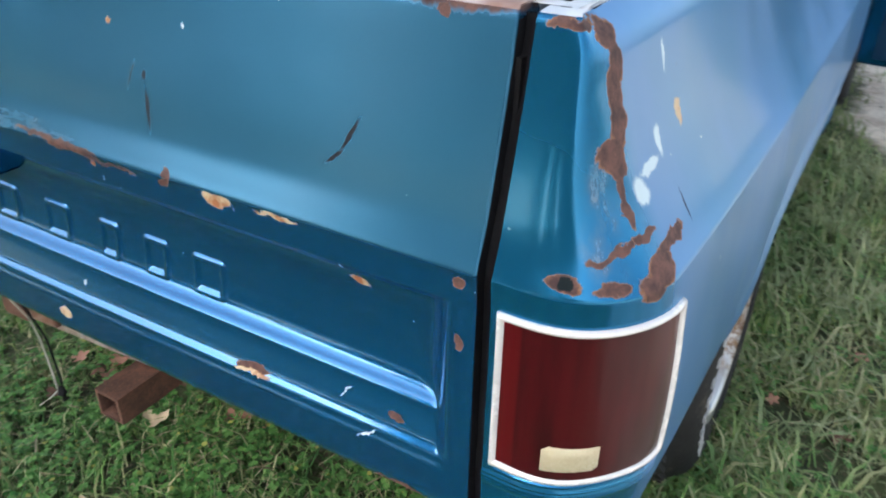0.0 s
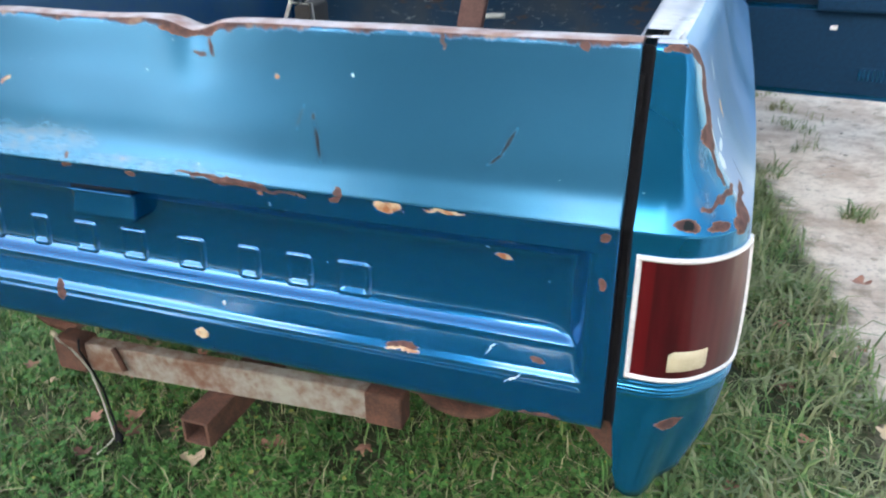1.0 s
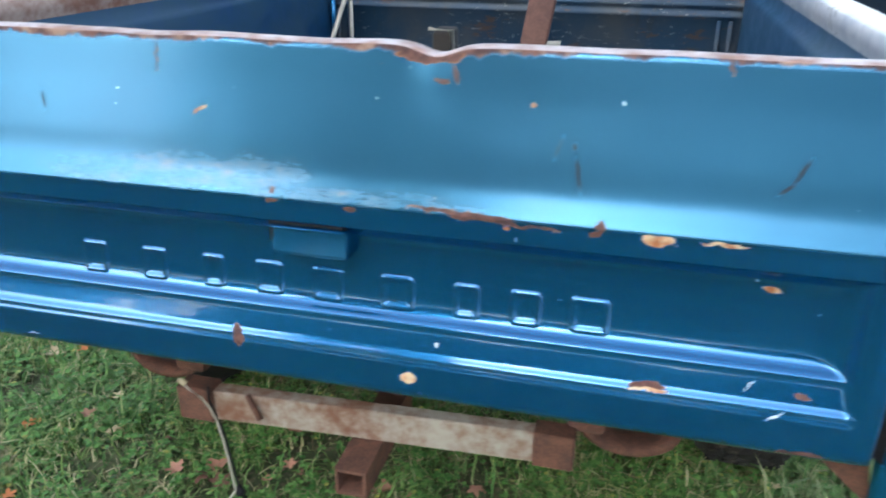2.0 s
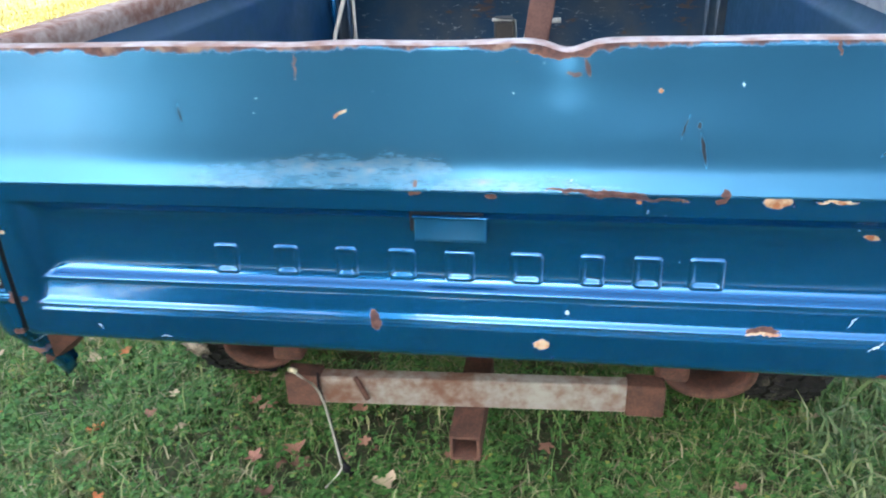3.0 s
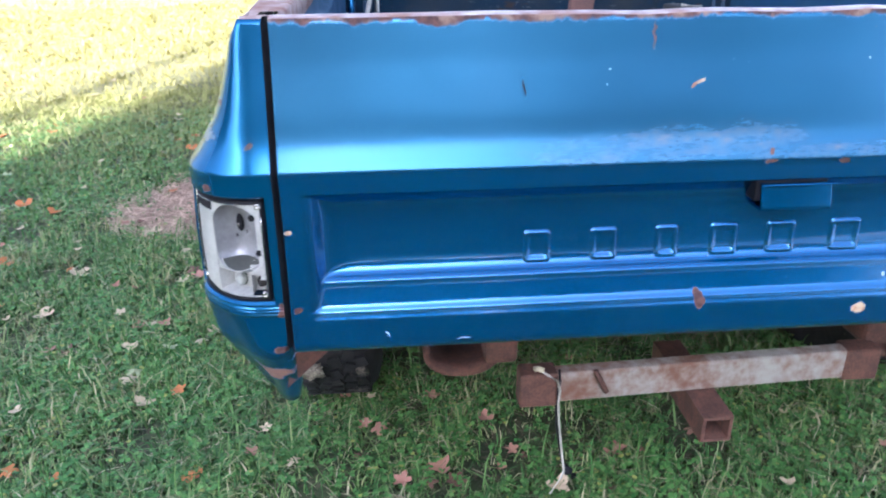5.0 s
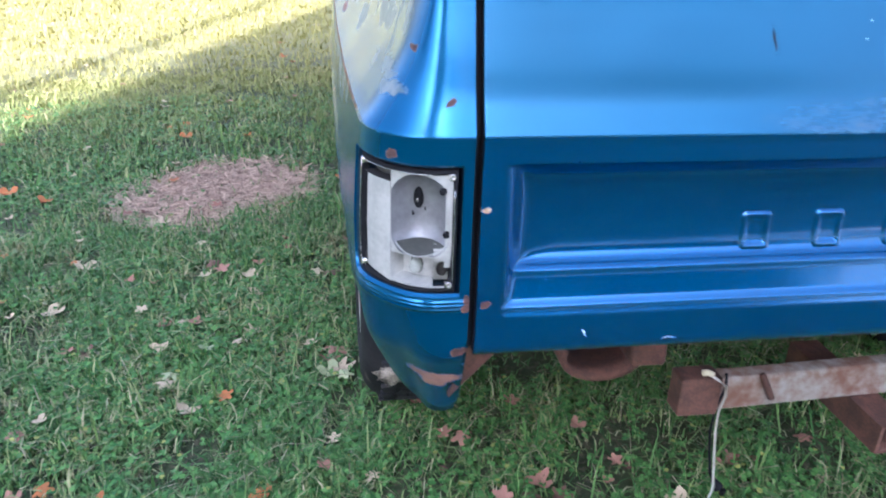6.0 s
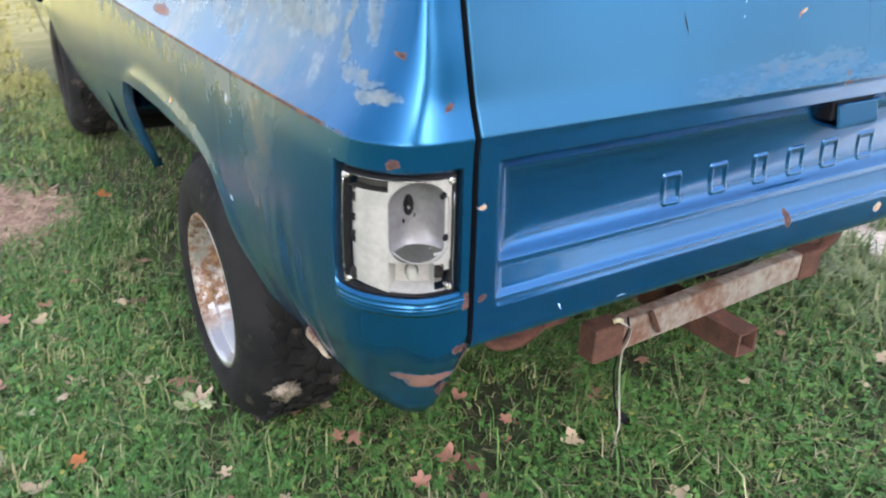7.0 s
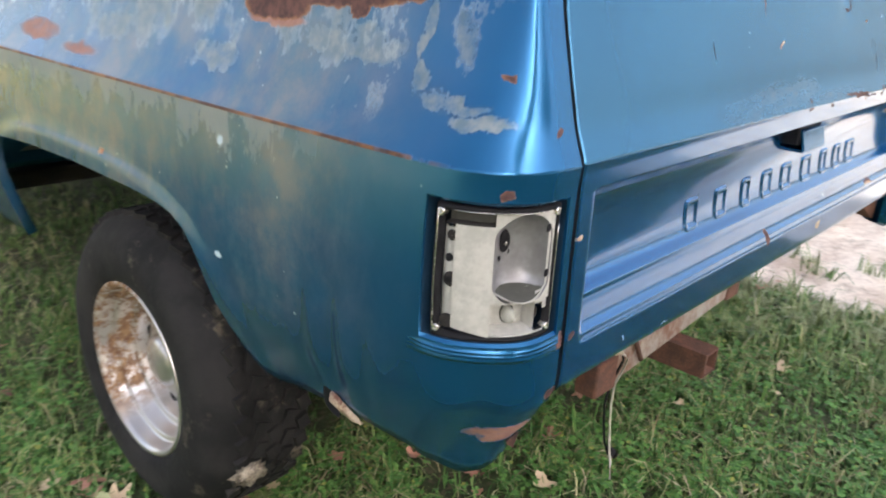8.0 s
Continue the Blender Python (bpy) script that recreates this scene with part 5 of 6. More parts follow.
strap = tube("black_cable", [(-0.318, 0.178, 0.455), (-0.317, 0.172, 0.43), (-0.317, 0.192, 0.37), (-0.311, 0.204, 0.31), (-0.304, 0.203, 0.26), (-0.295, 0.200, 0.21), (-0.284, 0.192, 0.186)], 0.0026, BLACK, None, "", 6)
tagged(strap, "short black cable hanging from the hitch", "cable")
tube("trailer_plug", [(-0.290, 0.194, 0.20), (-0.281, 0.188, 0.186), (-0.270, 0.186, 0.176)], [0.006, 0.011, 0.009], BLACK, wire, "black plug on the wire", 8)
tube("plate_edge_strip", [(-0.24, 0.19, 0.44), (-0.215, 0.185, 0.39)], 0.006, RUST, hitch, "bent rusty tab", 6)

# things lying in the bed
post = part("rusty_post", box(bmesh.new(), -0.045, 0.045, -0.02, 0.02, 0.0, 0.42, 0.008), POST)
post.matrix_world = pose(0.04, 1.72, 0.672, -6, 9, 0)
tagged(post, "rusty flat post leaning in the bed", "post")
rod = tube("bent_rod", [(-0.73, 1.80, 0.68), (-0.715, 1.84, 0.86), (-0.67, 1.90, 1.03), (-0.655, 1.915, 1.035), (-0.65, 1.90, 0.68)], 0.009, WIRE_W)
tagged(rod, "pale bent rod standing in the bed corner", "rod")
rods = tube("front_rod", [(-0.755, 1.98, 0.67), (-0.75, 1.98, 1.14)], 0.011, CAB_BLUE)
tagged(rods, "light blue upright rod at the front panel", "rod")
bm = bmesh.new()
box(bm, -0.022, 0.022, -0.05, 0.05, 0.0, 0.425, 0.006)
lid = part("metal_box", bm, DARK)
lid.matrix_world = pose(0.04, 0.67, 0.672, 0, 0, 8)
tagged(lid, "dark metal box with a pale rim standing in the bed", "box")
rimb = tube("metal_box_rim", [(0.018, 0.612, 1.104), (0.066, 0.622, 1.100), (0.070, 0.624, 1.03)], 0.004, WIRE_W, None, "", 6)
rimb.name = "wire_rim"
rimb.parent = lid
rimb.matrix_parent_inverse = lid.matrix_world.inverted()
arm = tube("pale_pipe", [(0.01, 1.84, 0.672), (0.015, 1.88, 0.80), (0.03, 1.90, 0.860), (0.085, 1.90, 0.892), (0.155, 1.90, 0.896)], 0.010, WIRE_W)
tagged(arm, "pale bent pipe standing in the bed", "pipe")


# ---------------------------------------------------------------- cab and front end
def cab_section(sign, y0, y1, material, name, label, arch=None):
    ys = np.linspace(y0, y1, 30)
    rows = []
    for y in ys:
        low = 0.40
        if arch:
            d = abs(y - arch) / 0.46
            low = 0.40 if d >= 1 else max(0.40, 0.45 + 0.30 * (1 - d ** 3) ** 0.6)
        zs = [low + (0.90 - low) * k / 8 for k in range(9)] + [0.935, 0.94, 0.945, 0.96, 1.0, 1.05, 1.10, 1.15, 1.18]
        rows.append([(sign * (0.982 - (interp(z, REAR_Z, SIDE_IN) if z > 0.94 else interp(z, [0.40, 0.5, 0.6, 0.7, 0.94], [0.06, 0.03, 0.008, -0.004, 0.0]))), y, z) for z in zs])
    return sheet(name, rows, material, truck, label, flip=sign < 0)


cab_section(-1, 2.036, 3.36, PANEL_LEFT, "cab_side", "faded blue cab side")
cab_section(-1, 3.37, 4.95, CAB_BLUE, "front_fender", "blue front fender", 4.03)
cab_section(1, 2.07, 2.28, CAB_BLUE, "cab_corner", "blue cab corner")
cab_section(1, 3.30, 4.95, CAB_BLUE, "front_fender", "blue front fender", 4.03)
boxed("rocker", (0.86, 0.95, 2.2, 3.4, 0.40, 0.50), CAB_BLUE, truck, "blue rocker panel", 0.02)
boxed("cab_back", (-0.88, 0.88, 2.08, 2.12, 0.5, 1.36), CAB_BLUE, truck, "blue rear wall of the cab", 0.02)
boxed("cab_floor", (-0.92, 0.92, 2.12, 3.5, 0.42, 0.48), DARK, truck, "dark cab floor", 0.01)
boxed("firewall", (-0.90, 0.90, 3.5, 3.55, 0.45, 1.15), DARK, truck, "dark firewall", 0.01)
boxed("dashboard", (-0.86, 0.86, 3.2, 3.5, 0.92, 1.16), VINYL, truck, "dark blue dashboard", 0.04)
boxed("bench_seat", (-0.80, 0.80, 2.25, 2.85, 0.5, 0.82), VINYL, truck, "dark blue bench seat", 0.06)
boxed("bench_back", (-0.80, 0.80, 2.16, 2.32, 0.75, 1.28), VINYL, truck, "dark blue seat back", 0.05)
boxed("hood", (-0.84, 0.84, 3.52, 4.98, 1.12, 1.17), CAB_BLUE, truck, "blue hood", 0.03)
boxed("front_clip", (-0.93, 0.93, 4.95, 5.02, 0.55, 1.12), CAB_BLUE, truck, "blue front clip", 0.02)
roof = []
for t in np.linspace(0, 1, 9):
    y = 2.18 + 1.02 * t
    roof.append([(x, y, 1.84 - 0.05 * abs(x / 0.72) ** 4 - 0.03 * (2 * t - 1) ** 4) for x in np.linspace(-0.72, 0.72, 13)])
sheet("roof", roof, CAB_BLUE, truck, "blue cab roof")
for a, b in (((-0.86, 2.10, 1.33), (-0.71, 2.18, 1.80)), ((0.86, 2.10, 1.33), (0.71, 2.18, 1.80)), ((-0.86, 3.60, 1.16), (-0.71, 3.18, 1.80)), ((0.86, 3.60, 1.16), (0.71, 3.18, 1.80))):
    tube("roof_pillar", [a, b], 0.035, CAB_BLUE, truck, "", 8)
for nm, pts in (("rear_window", ((-0.80, 2.10, 1.35), (0.80, 2.10, 1.35), (0.68, 2.18, 1.78), (-0.68, 2.18, 1.78))), ("windshield", ((-0.82, 3.58, 1.17), (0.82, 3.58, 1.17), (0.68, 3.19, 1.78), (-0.68, 3.19, 1.78)))):
    data = bpy.data.meshes.new(nm)
    data.from_pydata(pts, [], [(0, 1, 2, 3)])
    pane = link(nm, data, GLASS, truck, "clear glass", False)
    pane.modifiers.new("thick", "SOLIDIFY").thickness = 0.005
    pane.visible_shadow = False

# the open passenger door
TRIM = plain("dark_navy_door_trim", (0.003, 0.010, 0.022), (0.006, 0.017, 0.035), 30.0, 0.7, spec=0.15)
door = part("door", box(bmesh.new(), 0.0, 0.95, -0.055, 0.055, 0.0, 0.80, 0.012), CAB_BLUE, truck, "blue passenger door standing wide open", False)
door.matrix_world = pose(0.965, 3.22, 0.395, 0, 0, -7)
boxed("door_panel", (0.06, 0.84, -0.068, -0.054, 0.03, 0.40), VINYL, door, "dark blue lower door trim", 0.004)
boxed("door_trim", (0.06, 0.82, -0.072, -0.054, 0.42, 0.78), TRIM, door, "black upper door trim", 0.006)
boxed("armrest", (0.36, 0.80, -0.12, -0.07, 0.40, 0.46), VINYL, door, "dark blue armrest", 0.015)
boxed("trim_strip", (0.52, 0.72, -0.080, -0.071, 0.60, 0.608), CHROME, door, "bright trim strip", 0.002)
tube("window_crank", [(0.60, -0.072, 0.55), (0.60, -0.11, 0.55), (0.60, -0.115, 0.47)], 0.008, CHROME, door, "chrome window crank", 8)
boxed("door_reflector", (0.43, 0.46, -0.074, -0.068, 0.315, 0.335), WHITE_TRIM, door, "white square button", 0.002)
boxed("speaker_grille", (0.50, 0.76, -0.073, -0.068, 0.085, 0.155), VINYL, door, "slotted grille", 0.002)
for k in range(9):
    boxed("slat", (0.585 + 0.019 * k, 0.593 + 0.019 * k, -0.077, -0.072, 0.095, 0.148), CAB_BLUE, door, "", 0.001)
for z in (0.12, 0.66):
    tube("door_bolt", [(0.92, -0.054, z), (0.92, -0.062, z)], 0.012, CHROME, door, "", 8)


# ---------------------------------------------------------------- lawn
def blade_material():
    w = Nodes("grass_blades", 0.6, 0.0, spec=0.22)
    g = w.n.new("ShaderNodeNewGeometry")
    ramp = w.n.new("ShaderNodeValToRGB")
    e = ramp.color_ramp.elements
    e[0].position, e[0].color = 0.0, (0.029, 0.084, 0.020, 1)
    e[1].position, e[1].color = 1.0, (0.50, 0.44, 0.28, 1)
    for pos, c in ((0.25, (0.074, 0.176, 0.040, 1)), (0.50, (0.138, 0.250, 0.062, 1)), (0.74, (0.225, 0.312, 0.100, 1)), (0.86, (0.34, 0.36, 0.155, 1)), (0.93, (0.46, 0.42, 0.24, 1))):
        k = e.new(pos)
        k.color = c
    w.l.new(g.outputs["Random Per Island"], ramp.inputs[0])
    cool = w.mix(w.ramp(w.noise(2.3, 4.0), 0.38, 0.62), ramp.outputs[0], w.mix(0.55, ramp.outputs[0], (0.080, 0.184, 0.056)))
    dry = w.math("MULTIPLY", w.ramp(w.noise(4.2, 5.0, 0.65), 0.53, 0.66), w.ramp(g.outputs["Random Per Island"], 0.15, 0.85, 0.25, 0.85))
    tone = w.mix(dry, cool, (0.36, 0.30, 0.165))
    tone = w.mix(w.math("MULTIPLY", w.ramp(w.axis(0), 0.6, 1.25), w.ramp(w.noise(7.0, 5.0), 0.36, 0.62, 0.1, 0.85)), tone, (0.31, 0.335, 0.19))
    # blades yellower and paler with distance, sunlight painted into them
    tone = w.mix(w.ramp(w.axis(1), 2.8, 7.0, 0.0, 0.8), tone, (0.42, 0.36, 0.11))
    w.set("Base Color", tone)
    return w.mat


def clover_material():
    w = Nodes("clover_leaves", 0.5, 0.0, spec=0.3)
    g = w.n.new("ShaderNodeNewGeometry")
    tone = w.mix(g.outputs["Random Per Island"], (0.048, 0.158, 0.034), (0.172, 0.345, 0.086))
    w.set("Base Color", w.mix(w.ramp(g.outputs["Random Per Island"], 0.95, 0.97), tone, (0.34, 0.36, 0.09)))
    return w.mat


rng = np.random.default_rng(7)
ground_np = np.vectorize(ground_z)
edge_np = np.vectorize(drive_edge)
patch_np = np.vectorize(in_patch)


def scatter(x0, x1, y0, y1, count, clump=0.0):
    x, y = rng.uniform(x0, x1, count), rng.uniform(y0, y1, count)
    edge = edge_np(y)
    keep = rng.random(count) < np.clip((edge - x) / 0.12 + 0.35, 0.0, 1.0)
    tuft = np.sin(x * 9 + 2 * np.sin(y * 6)) * np.sin(y * 7.7 + 1.3 * np.sin(x * 8))
    keep |= (x > edge) & (x < edge + 0.75) & (tuft > 0.62) & (rng.random(count) < 0.6)
    keep &= ~(patch_np(x, y) & (rng.random(count) < 0.94))
    if clump:
        thick = np.sin(x * 7.3 + 1.7 * np.sin(y * 5.1)) * np.sin(y * 6.1 + 2.1 * np.sin(x * 4.3))
        fine = np.sin(x * 31 + 2.6 * np.sin(y * 23 + 1.1)) * np.sin(y * 37 + 2.3 * np.sin(x * 27))
        keep &= rng.random(count) < np.clip(0.60 + clump * (0.7 * thick + 0.7 * fine), 0.05, 1.0)
    return x[keep], y[keep]


def mesh_from(name, verts, loops, sizes, material, label, category="grass"):
    data = bpy.data.meshes.new(name)
    data.vertices.add(len(verts))
    data.vertices.foreach_set("co", verts.astype(np.float32).ravel())
    data.loops.add(len(loops))
    data.loops.foreach_set("vertex_index", loops.astype(np.int32))
    data.polygons.add(len(sizes))
    starts = np.concatenate([[0], np.cumsum(sizes)[:-1]])
    data.polygons.foreach_set("loop_start", starts.astype(np.int32))
    data.update(calc_edges=True)
    data.validate()
    ob = link(name, data, material, None, "", True)
    return tagged(ob, label, category, kind="stuff")


def blades(name, zones, material, label):
    all_v, all_l, all_s, base = [], [], [], 0
    for x0, x1, y0, y1, count, tall, wide, clump in zones:
        x, y = scatter(x0, x1, y0, y1, count, clump)
        n = len(x)
        z = ground_np(x, y) - 0.004
        h = tall * rng.gamma(6.0, 1 / 6.0, n).clip(0.35, 2.1)
        w = wide * rng.uniform(0.6, 1.4, n)
        a, lean = rng.uniform(0, math.tau, n), rng.uniform(0.2, 1.7, n)
        side = np.stack([-np.sin(a), np.cos(a), np.zeros(n)], 1) * w[:, None]
        root = np.stack([x, y, z], 1)
        out = np.stack([np.cos(a), np.sin(a), np.zeros(n)], 1)
        upv = np.array([0, 0, 1.0])
        p1 = root + out * (h * lean * 0.28)[:, None] + upv * (h * 0.55)[:, None]
        p2 = root + out * (h * lean * 0.85)[:, None] + upv * (h * np.clip(1.0 - 0.42 * lean, 0.2, 1))[:, None]
        v = np.stack([root - side, root + side, p1 - side * 0.8, p1 + side * 0.8, p2], 1).reshape(-1, 3)
        i = base + 5 * np.arange(n)[:, None]
        all_v.append(v)
        all_l.append((i + np.array([[0, 1, 3, 2, 2, 3, 4]])).ravel())
        all_s.append(np.tile([4, 3], n))
        base += 5 * n
    return mesh_from(name, np.concatenate(all_v), np.concatenate(all_l), np.concatenate(all_s), material, label)


def leaflets(name, zones, material, label):
    all_v, all_l, all_s, base = [], [], [], 0
    for x0, x1, y0, y1, count, size, high in zones:
        x, y = scatter(x0, x1, y0, y1, count, 1.1)
        n = len(x)
        z = ground_np(x, y) + rng.uniform(0.008, high, n)
        a = rng.uniform(0, math.tau, n)
        for k in range(3):
            b = a + k * math.tau / 3
            r = size * rng.uniform(0.6, 1.3, n)
            out = np.stack([np.cos(b), np.sin(b), rng.uniform(-0.25, 0.35, n)], 1) * r[:, None]
            side = np.stack([-np.sin(b), np.cos(b), rng.uniform(-0.3, 0.3, n)], 1) * (0.5 * r)[:, None]
            c = np.stack([x, y, z], 1)
            dip = np.array([0, 0, 1.0]) * (0.18 * r)[:, None]
            v = np.stack([c, c + out * 0.45 + side, c + out * 0.88 + side * 0.75, c + out * 0.92 - dip, c + out * 0.88 - side * 0.75, c + out * 0.45 - side], 1).reshape(-1, 3)
            i = base + 6 * np.arange(n)[:, None]
            all_v.append(v)
            all_l.append((i + np.array([[0, 1, 2, 3, 0, 3, 4, 5]])).ravel())
            all_s.append(np.tile([4, 4], n))
            base += 6 * n
    return mesh_from(name, np.concatenate(all_v), np.concatenate(all_l), np.concatenate(all_s), material, label)


BLADES = blade_material()
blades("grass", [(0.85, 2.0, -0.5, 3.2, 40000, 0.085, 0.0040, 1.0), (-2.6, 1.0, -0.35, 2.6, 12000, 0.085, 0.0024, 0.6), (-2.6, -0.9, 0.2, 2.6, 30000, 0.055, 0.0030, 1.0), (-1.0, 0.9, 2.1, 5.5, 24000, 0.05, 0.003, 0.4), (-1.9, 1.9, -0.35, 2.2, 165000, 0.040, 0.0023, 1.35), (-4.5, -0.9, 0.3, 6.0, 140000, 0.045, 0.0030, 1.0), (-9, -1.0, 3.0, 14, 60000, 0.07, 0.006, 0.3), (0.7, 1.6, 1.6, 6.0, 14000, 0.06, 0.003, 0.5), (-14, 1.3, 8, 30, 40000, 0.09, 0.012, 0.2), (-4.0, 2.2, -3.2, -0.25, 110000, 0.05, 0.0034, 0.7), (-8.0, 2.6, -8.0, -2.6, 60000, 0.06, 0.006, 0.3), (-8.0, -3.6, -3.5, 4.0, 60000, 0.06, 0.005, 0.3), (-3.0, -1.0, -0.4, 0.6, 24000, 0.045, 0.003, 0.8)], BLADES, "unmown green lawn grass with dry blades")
leaflets("clover", [(-1.9, 1.4, -0.3, 2.0, 30000, 0.0115, 0.045), (-4.0, -0.9, 0.3, 5.0, 20000, 0.013, 0.045)], clover_material(), "low clover and weeds in the lawn")


def dead_grass():
    """Flat dry stems and thatch lying between the green."""
    n = 17000
    x, y = scatter(-3.2, 1.7, -0.35, 3.0, n, 0.9)
    n = len(x)
    z = ground_np(x, y) + rng.uniform(0.004, 0.040, n)
    b, h, w = rng.uniform(0, math.tau, n), rng.uniform(0.015, 0.060, n), rng.uniform(0.0006, 0.0016, n)
    along = np.stack([np.cos(b), np.sin(b), rng.uniform(-0.3, 0.3, n)], 1) * h[:, None]
    side = np.stack([-np.sin(b), np.cos(b), rng.uniform(-0.4, 0.4, n)], 1) * w[:, None]
    lift = np.array([0, 0, 1.0]) * (0.25 * h * rng.random(n))[:, None]
    c = np.stack([x, y, z], 1)
    v = np.stack([c - along - side, c - along + side, c + lift + side, c + lift - side, c + along * 0.9], 1).reshape(-1, 3)
    i = 5 * np.arange(n)[:, None]
    w2 = Nodes("dead_grass_stems", 0.7)
    g = w2.n.new("ShaderNodeNewGeometry")
    w2.set("Base Color", w2.mix(g.outputs["Random Per Island"], (0.17, 0.130, 0.072), (0.56, 0.49, 0.32)))
    mesh_from("dead_grass", v, (i + np.array([[0, 1, 2, 3, 3, 2, 4]])).ravel(), np.tile([4, 3], n), w2.mat, "dry dead grass stems lying in the lawn")


dead_grass()


def straw_bits():
    """Dry straw lying on the bare patch in the lawn."""
    n = 5200
    a, d = rng.uniform(0, math.tau, n), 1.15 * np.sqrt(rng.random(n))
    x, y = -1.58 + 0.44 * d * np.cos(a), 2.84 + 0.50 * d * np.sin(a)
    z = ground_np(x, y) + rng.uniform(0.004, 0.022, n)
    b, h, w = rng.uniform(0, math.tau, n), rng.uniform(0.02, 0.055, n), rng.uniform(0.0012, 0.004, n)
    out = np.stack([np.cos(b), np.sin(b), rng.uniform(-0.25, 0.25, n)], 1) * h[:, None]
    side = np.stack([-np.sin(b), np.cos(b), rng.uniform(-0.5, 0.5, n)], 1) * w[:, None]
    c = np.stack([x, y, z], 1)
    v = np.stack([c - out - side, c - out + side, c + out + side, c + out - side], 1).reshape(-1, 3)
    i = 4 * np.arange(n)[:, None]
    w2 = Nodes("dry_straw", 0.8)
    g = w2.n.new("ShaderNodeNewGeometry")
    w2.set("Base Color", w2.mix(g.outputs["Random Per Island"], (0.26, 0.165, 0.115), (0.70, 0.51, 0.37)))
    mesh_from("straw", v, (i + np.array([[0, 1, 2, 3]])).ravel(), np.tile([4], n), w2.mat, "dry pinkish straw on a bare patch of lawn", "straw")


straw_bits()


# ---------------------------------------------------------------- fallen leaves
def leaf_mesh(lobes, curl, seed):
    r = random.Random(seed)
    ring = []
    n = 40
    for k in range(n):
        a = k * math.tau / n
        rad = 0.55 + 0.45 * abs(math.cos(lobes * a / 2)) ** 1.5 + 0.08 * r.uniform(-1, 1)
        if abs(a - math.pi) < 0.35:
            rad *= 0.55
        ring.append((rad * math.cos(a), 0.92 * rad * math.sin(a)))
    rows = []
    for t in (0.02, 0.35, 0.7, 1.0):
        rows.append([(x * t, y * t, curl * (x * t * x * t + 0.6 * y * t * y * t) + 0.12 * curl * math.sin(5 * x * t + seed)) for x, y in ring])
    data = bpy.data.meshes.new("leaf")
    m = len(ring)
    verts = [p for row in rows for p in row]
    faces = [(i * m + j, i * m + (j + 1) % m, (i + 1) * m + (j + 1) % m, (i + 1) * m + j) for i in range(3) for j in range(m)] + [tuple(range(m))[::-1]]
    data.from_pydata(verts, [], faces)
    data.shade_smooth()
    return data


LEAF_MATS = [plain("tan_dead_leaf", (0.52, 0.38, 0.24), (0.62, 0.50, 0.34), 40.0, 0.7), plain("pink_brown_dead_leaf", (0.34, 0.15, 0.10), (0.44, 0.24, 0.17), 40.0, 0.7), plain("orange_dead_leaf", (0.42, 0.12, 0.04), (0.50, 0.20, 0.06), 40.0, 0.7), plain("pale_green_leaf", (0.36, 0.42, 0.20), (0.50, 0.52, 0.32), 40.0, 0.7), plain("dark_brown_leaf", (0.13, 0.065, 0.045), (0.22, 0.12, 0.08), 40.0, 0.75)]
LEAF_LABELS = ["pale tan dead leaf on the grass", "pinkish brown curled leaf on the grass", "orange fallen maple leaf on the grass", "pale green fallen leaf on the grass", "dark brown withered leaf on the grass"]
LEAF_DATA = {}
rl = random.Random(11)


def leaf(x, y, kind, size, lift=0.032):
    shape = rl.randrange(3)
    if (kind, shape) not in LEAF_DATA:
        data = leaf_mesh((5, 3, 5)[shape], (0.25, 0.5, -0.35)[shape], 5 * kind + shape)
        data.materials.append(LEAF_MATS[kind])
        LEAF_DATA[kind, shape] = data
    ob = new("fallen_leaf", LEAF_DATA[kind, shape])
    tilt = 14
    ob.matrix_world = pose(x, y, ground_z(x, y) + lift, rl.uniform(-tilt, tilt), rl.uniform(-tilt, tilt), rl.uniform(0, 360)) @ Matrix.Diagonal((size, size, size, 1))
    tagged(ob, LEAF_LABELS[kind], "leaf", "fallen leaves")


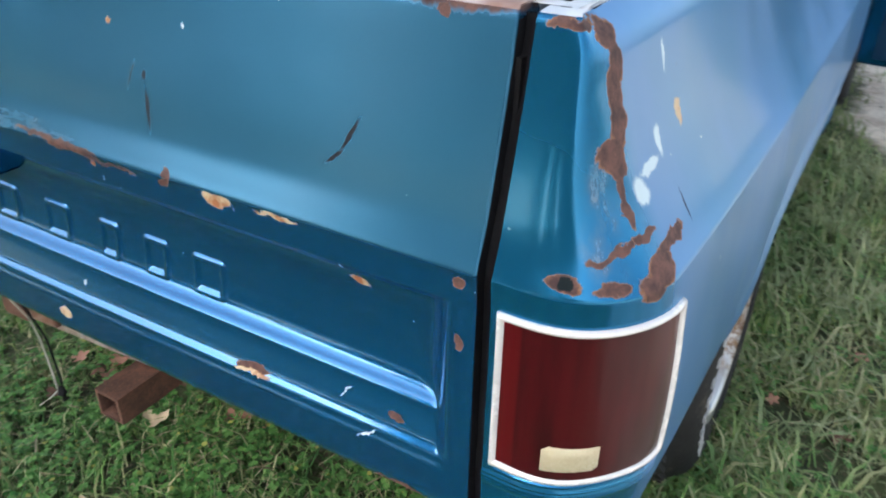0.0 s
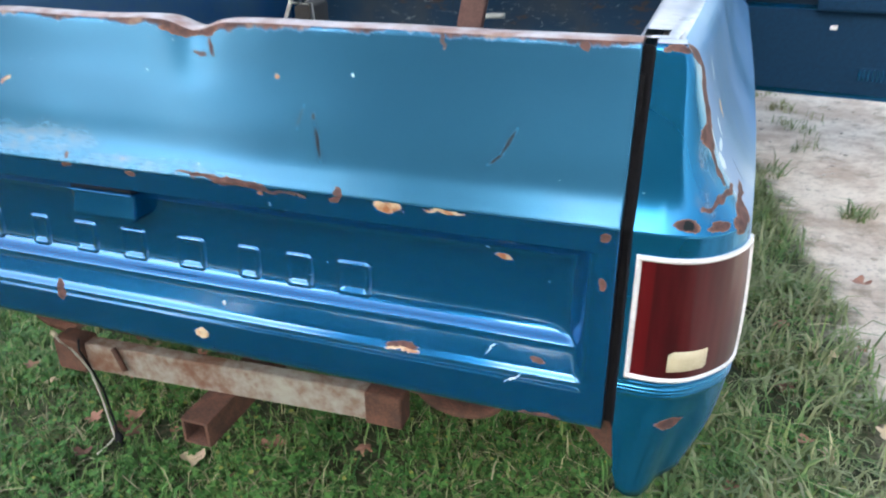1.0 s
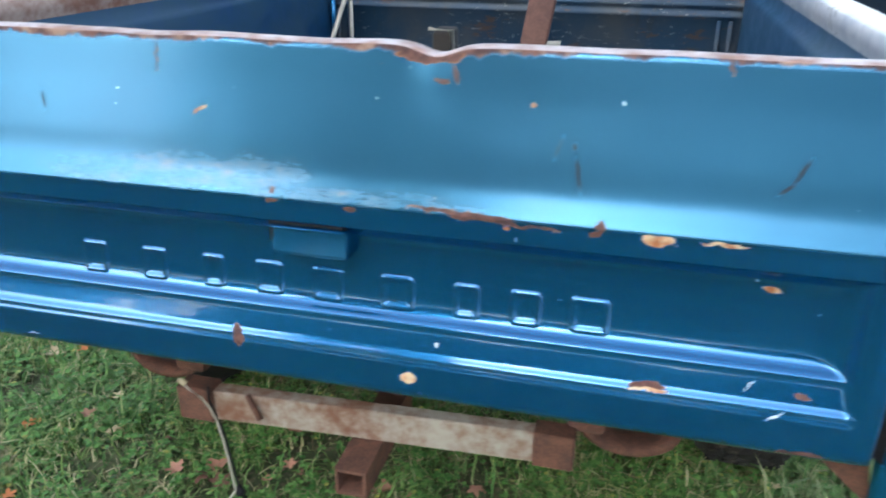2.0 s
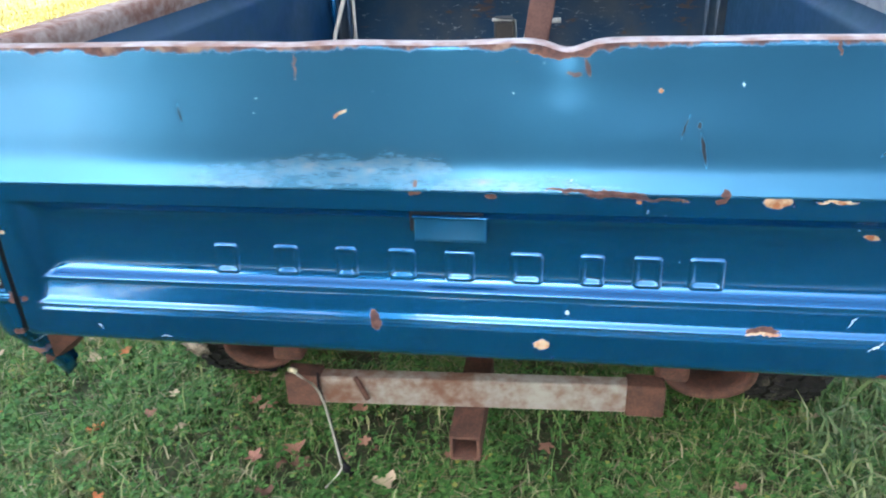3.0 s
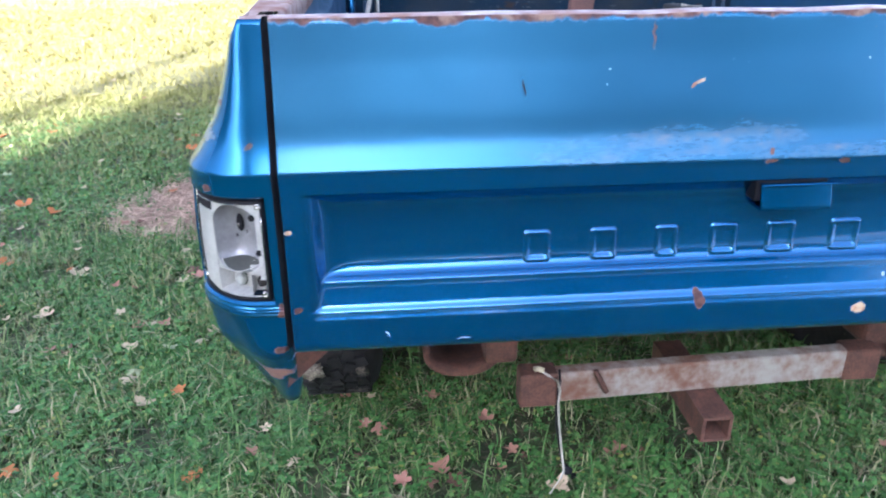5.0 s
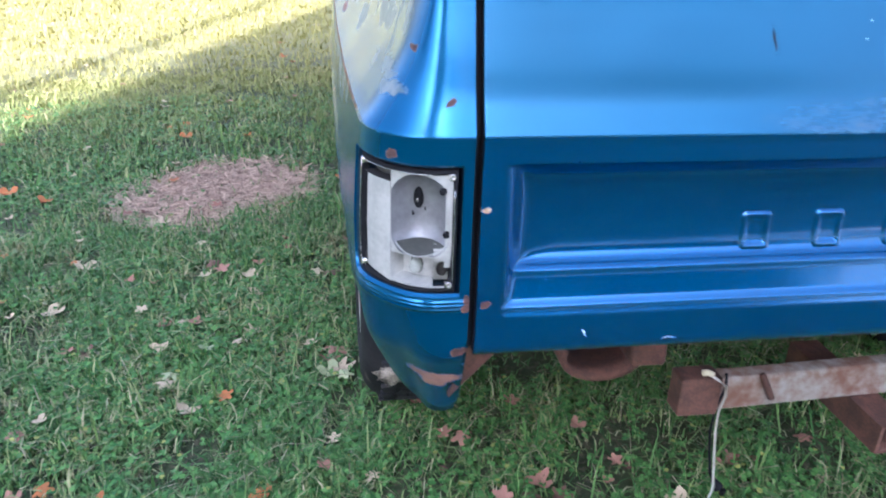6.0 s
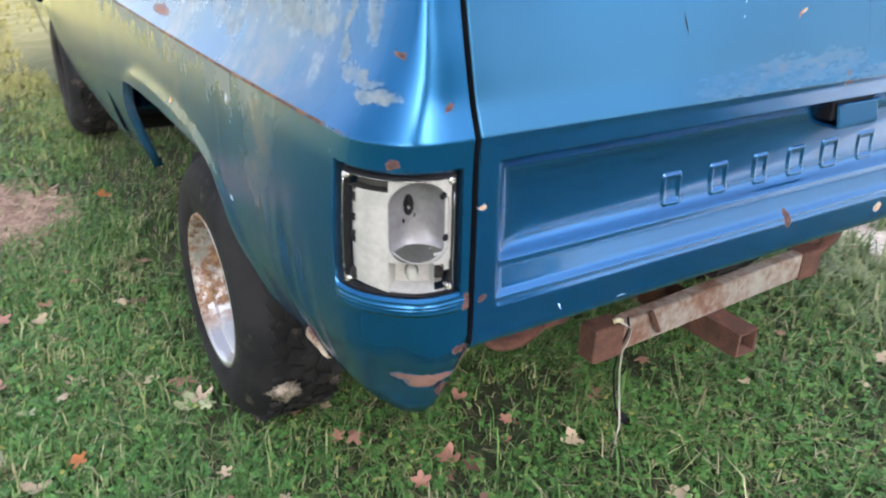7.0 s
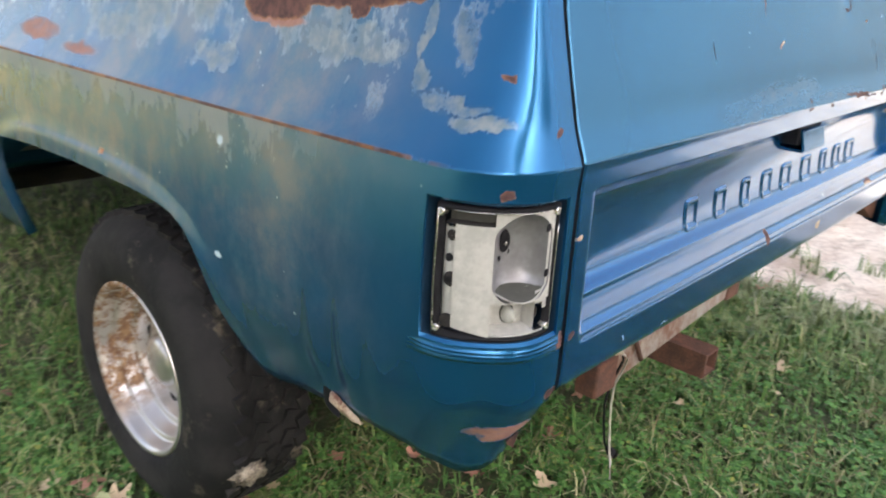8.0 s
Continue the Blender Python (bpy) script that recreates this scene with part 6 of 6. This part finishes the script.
for x, y, kind, size in (
    (-1.18, 0.56, 2, 0.020), (-1.57, 0.60, 2, 0.024), (-0.57, 0.45, 4, 0.028), (-0.08, 0.47, 1, 0.030), (0.16, 0.54, 1, 0.028), (-0.25, 0.37, 0, 0.036), (-1.02, 0.73, 0, 0.020), (0.64, 0.43, 1, 0.022), (-2.11, 2.36, 0, 0.040),
    (-2.37, 2.15, 2, 0.045), (-1.20, 0.55, 2, 0.020), (-0.69, 0.69, 1, 0.034), (-0.735, 0.71, 1, 0.024), (-1.03, 1.05, 3, 0.042), (-1.03, 1.12, 1, 0.034), (-1.56, 1.27, 0, 0.032), (-1.79, 1.28, 0, 0.030), (-1.89, 3.81, 2, 0.045),
    (-2.17, 4.69, 0, 0.05), (-3.45, 4.57, 2, 0.08), (-2.61, 2.96, 2, 0.05), (-2.38, 2.78, 2, 0.04), (-0.95, 2.03, 1, 0.040), (-1.02, 1.75, 4, 0.040), (-1.09, 1.22, 0, 0.030), (-0.96, 2.83, 2, 0.045), (-0.93, 0.58, 0, 0.022),
    (-0.16, 0.10, 0, 0.034), (-0.38, 0.47, 1, 0.016), (-0.06, 0.49, 1, 0.022), (0.61, 0.14, 0, 0.024), (1.27, 2.62, 0, 0.026), (1.30, 0.88, 0, 0.028), (1.22, 1.54, 1, 0.032), (1.21, 1.17, 4, 0.034), (-0.534, 0.495, 1, 0.036), (-1.01, 1.19, 1, 0.050), (-0.99, 1.07, 0, 0.040), (1.38, 0.49, 1, 0.036), (0.776, 0.187, 0, 0.034), (-0.50, 0.44, 4, 0.03), (1.45, 1.0, 0, 0.03), (1.5, 1.9, 1, 0.04)):
    leaf(x, y, kind, size)
for k in range(170):
    y = 0.9 + 11 * rl.random() ** 1.4
    x = -1.15 - (3.2 + 0.5 * y) * rl.random()
    leaf(x, y, rl.choice((0, 0, 0, 1, 2, 2, 3, 4)), rl.uniform(0.02, 0.05))
for k in range(40):
    leaf(rl.uniform(-0.9, 1.25), rl.uniform(-0.2, 1.6), rl.choice((0, 1, 4, 4)), rl.uniform(0.010, 0.022), 0.02)

for k in range(48):
    leaf(rl.uniform(-2.7, -0.95), rl.uniform(0.25, 2.6), rl.choice((0, 0, 1, 1, 2, 3)), rl.uniform(0.018, 0.034), 0.042)
for k in range(26):
    leaf(rl.uniform(-0.9, 1.5), rl.uniform(0.0, 1.5), rl.choice((0, 1, 1, 4)), rl.uniform(0.016, 0.028), 0.042)

# ---------------------------------------------------------------- pebbles on the drive
bm = bmesh.new()
rp = random.Random(3)
for k in range(420):
    y = rp.uniform(-0.5, 6.0)
    x = drive_edge(y) + 0.05 + 2.6 * rp.random() ** 1.6
    r = rp.uniform(0.004, 0.014)
    bmesh.ops.create_icosphere(bm, subdivisions=1, radius=r, matrix=Matrix.Translation((x, y, ground_z(x, y) + 0.2 * r)) @ Matrix.Rotation(rp.uniform(0, 6), 4, "Z") @ Matrix.Diagonal((1.3, 0.9, 0.55, 1)))
tagged(part("pebbles", bm, plain("drive_pebbles", (0.46, 0.39, 0.32), (0.70, 0.63, 0.55), 8.0, 0.9), None, "", False), "small pebbles scattered on the dirt drive", "gravel", kind="stuff")
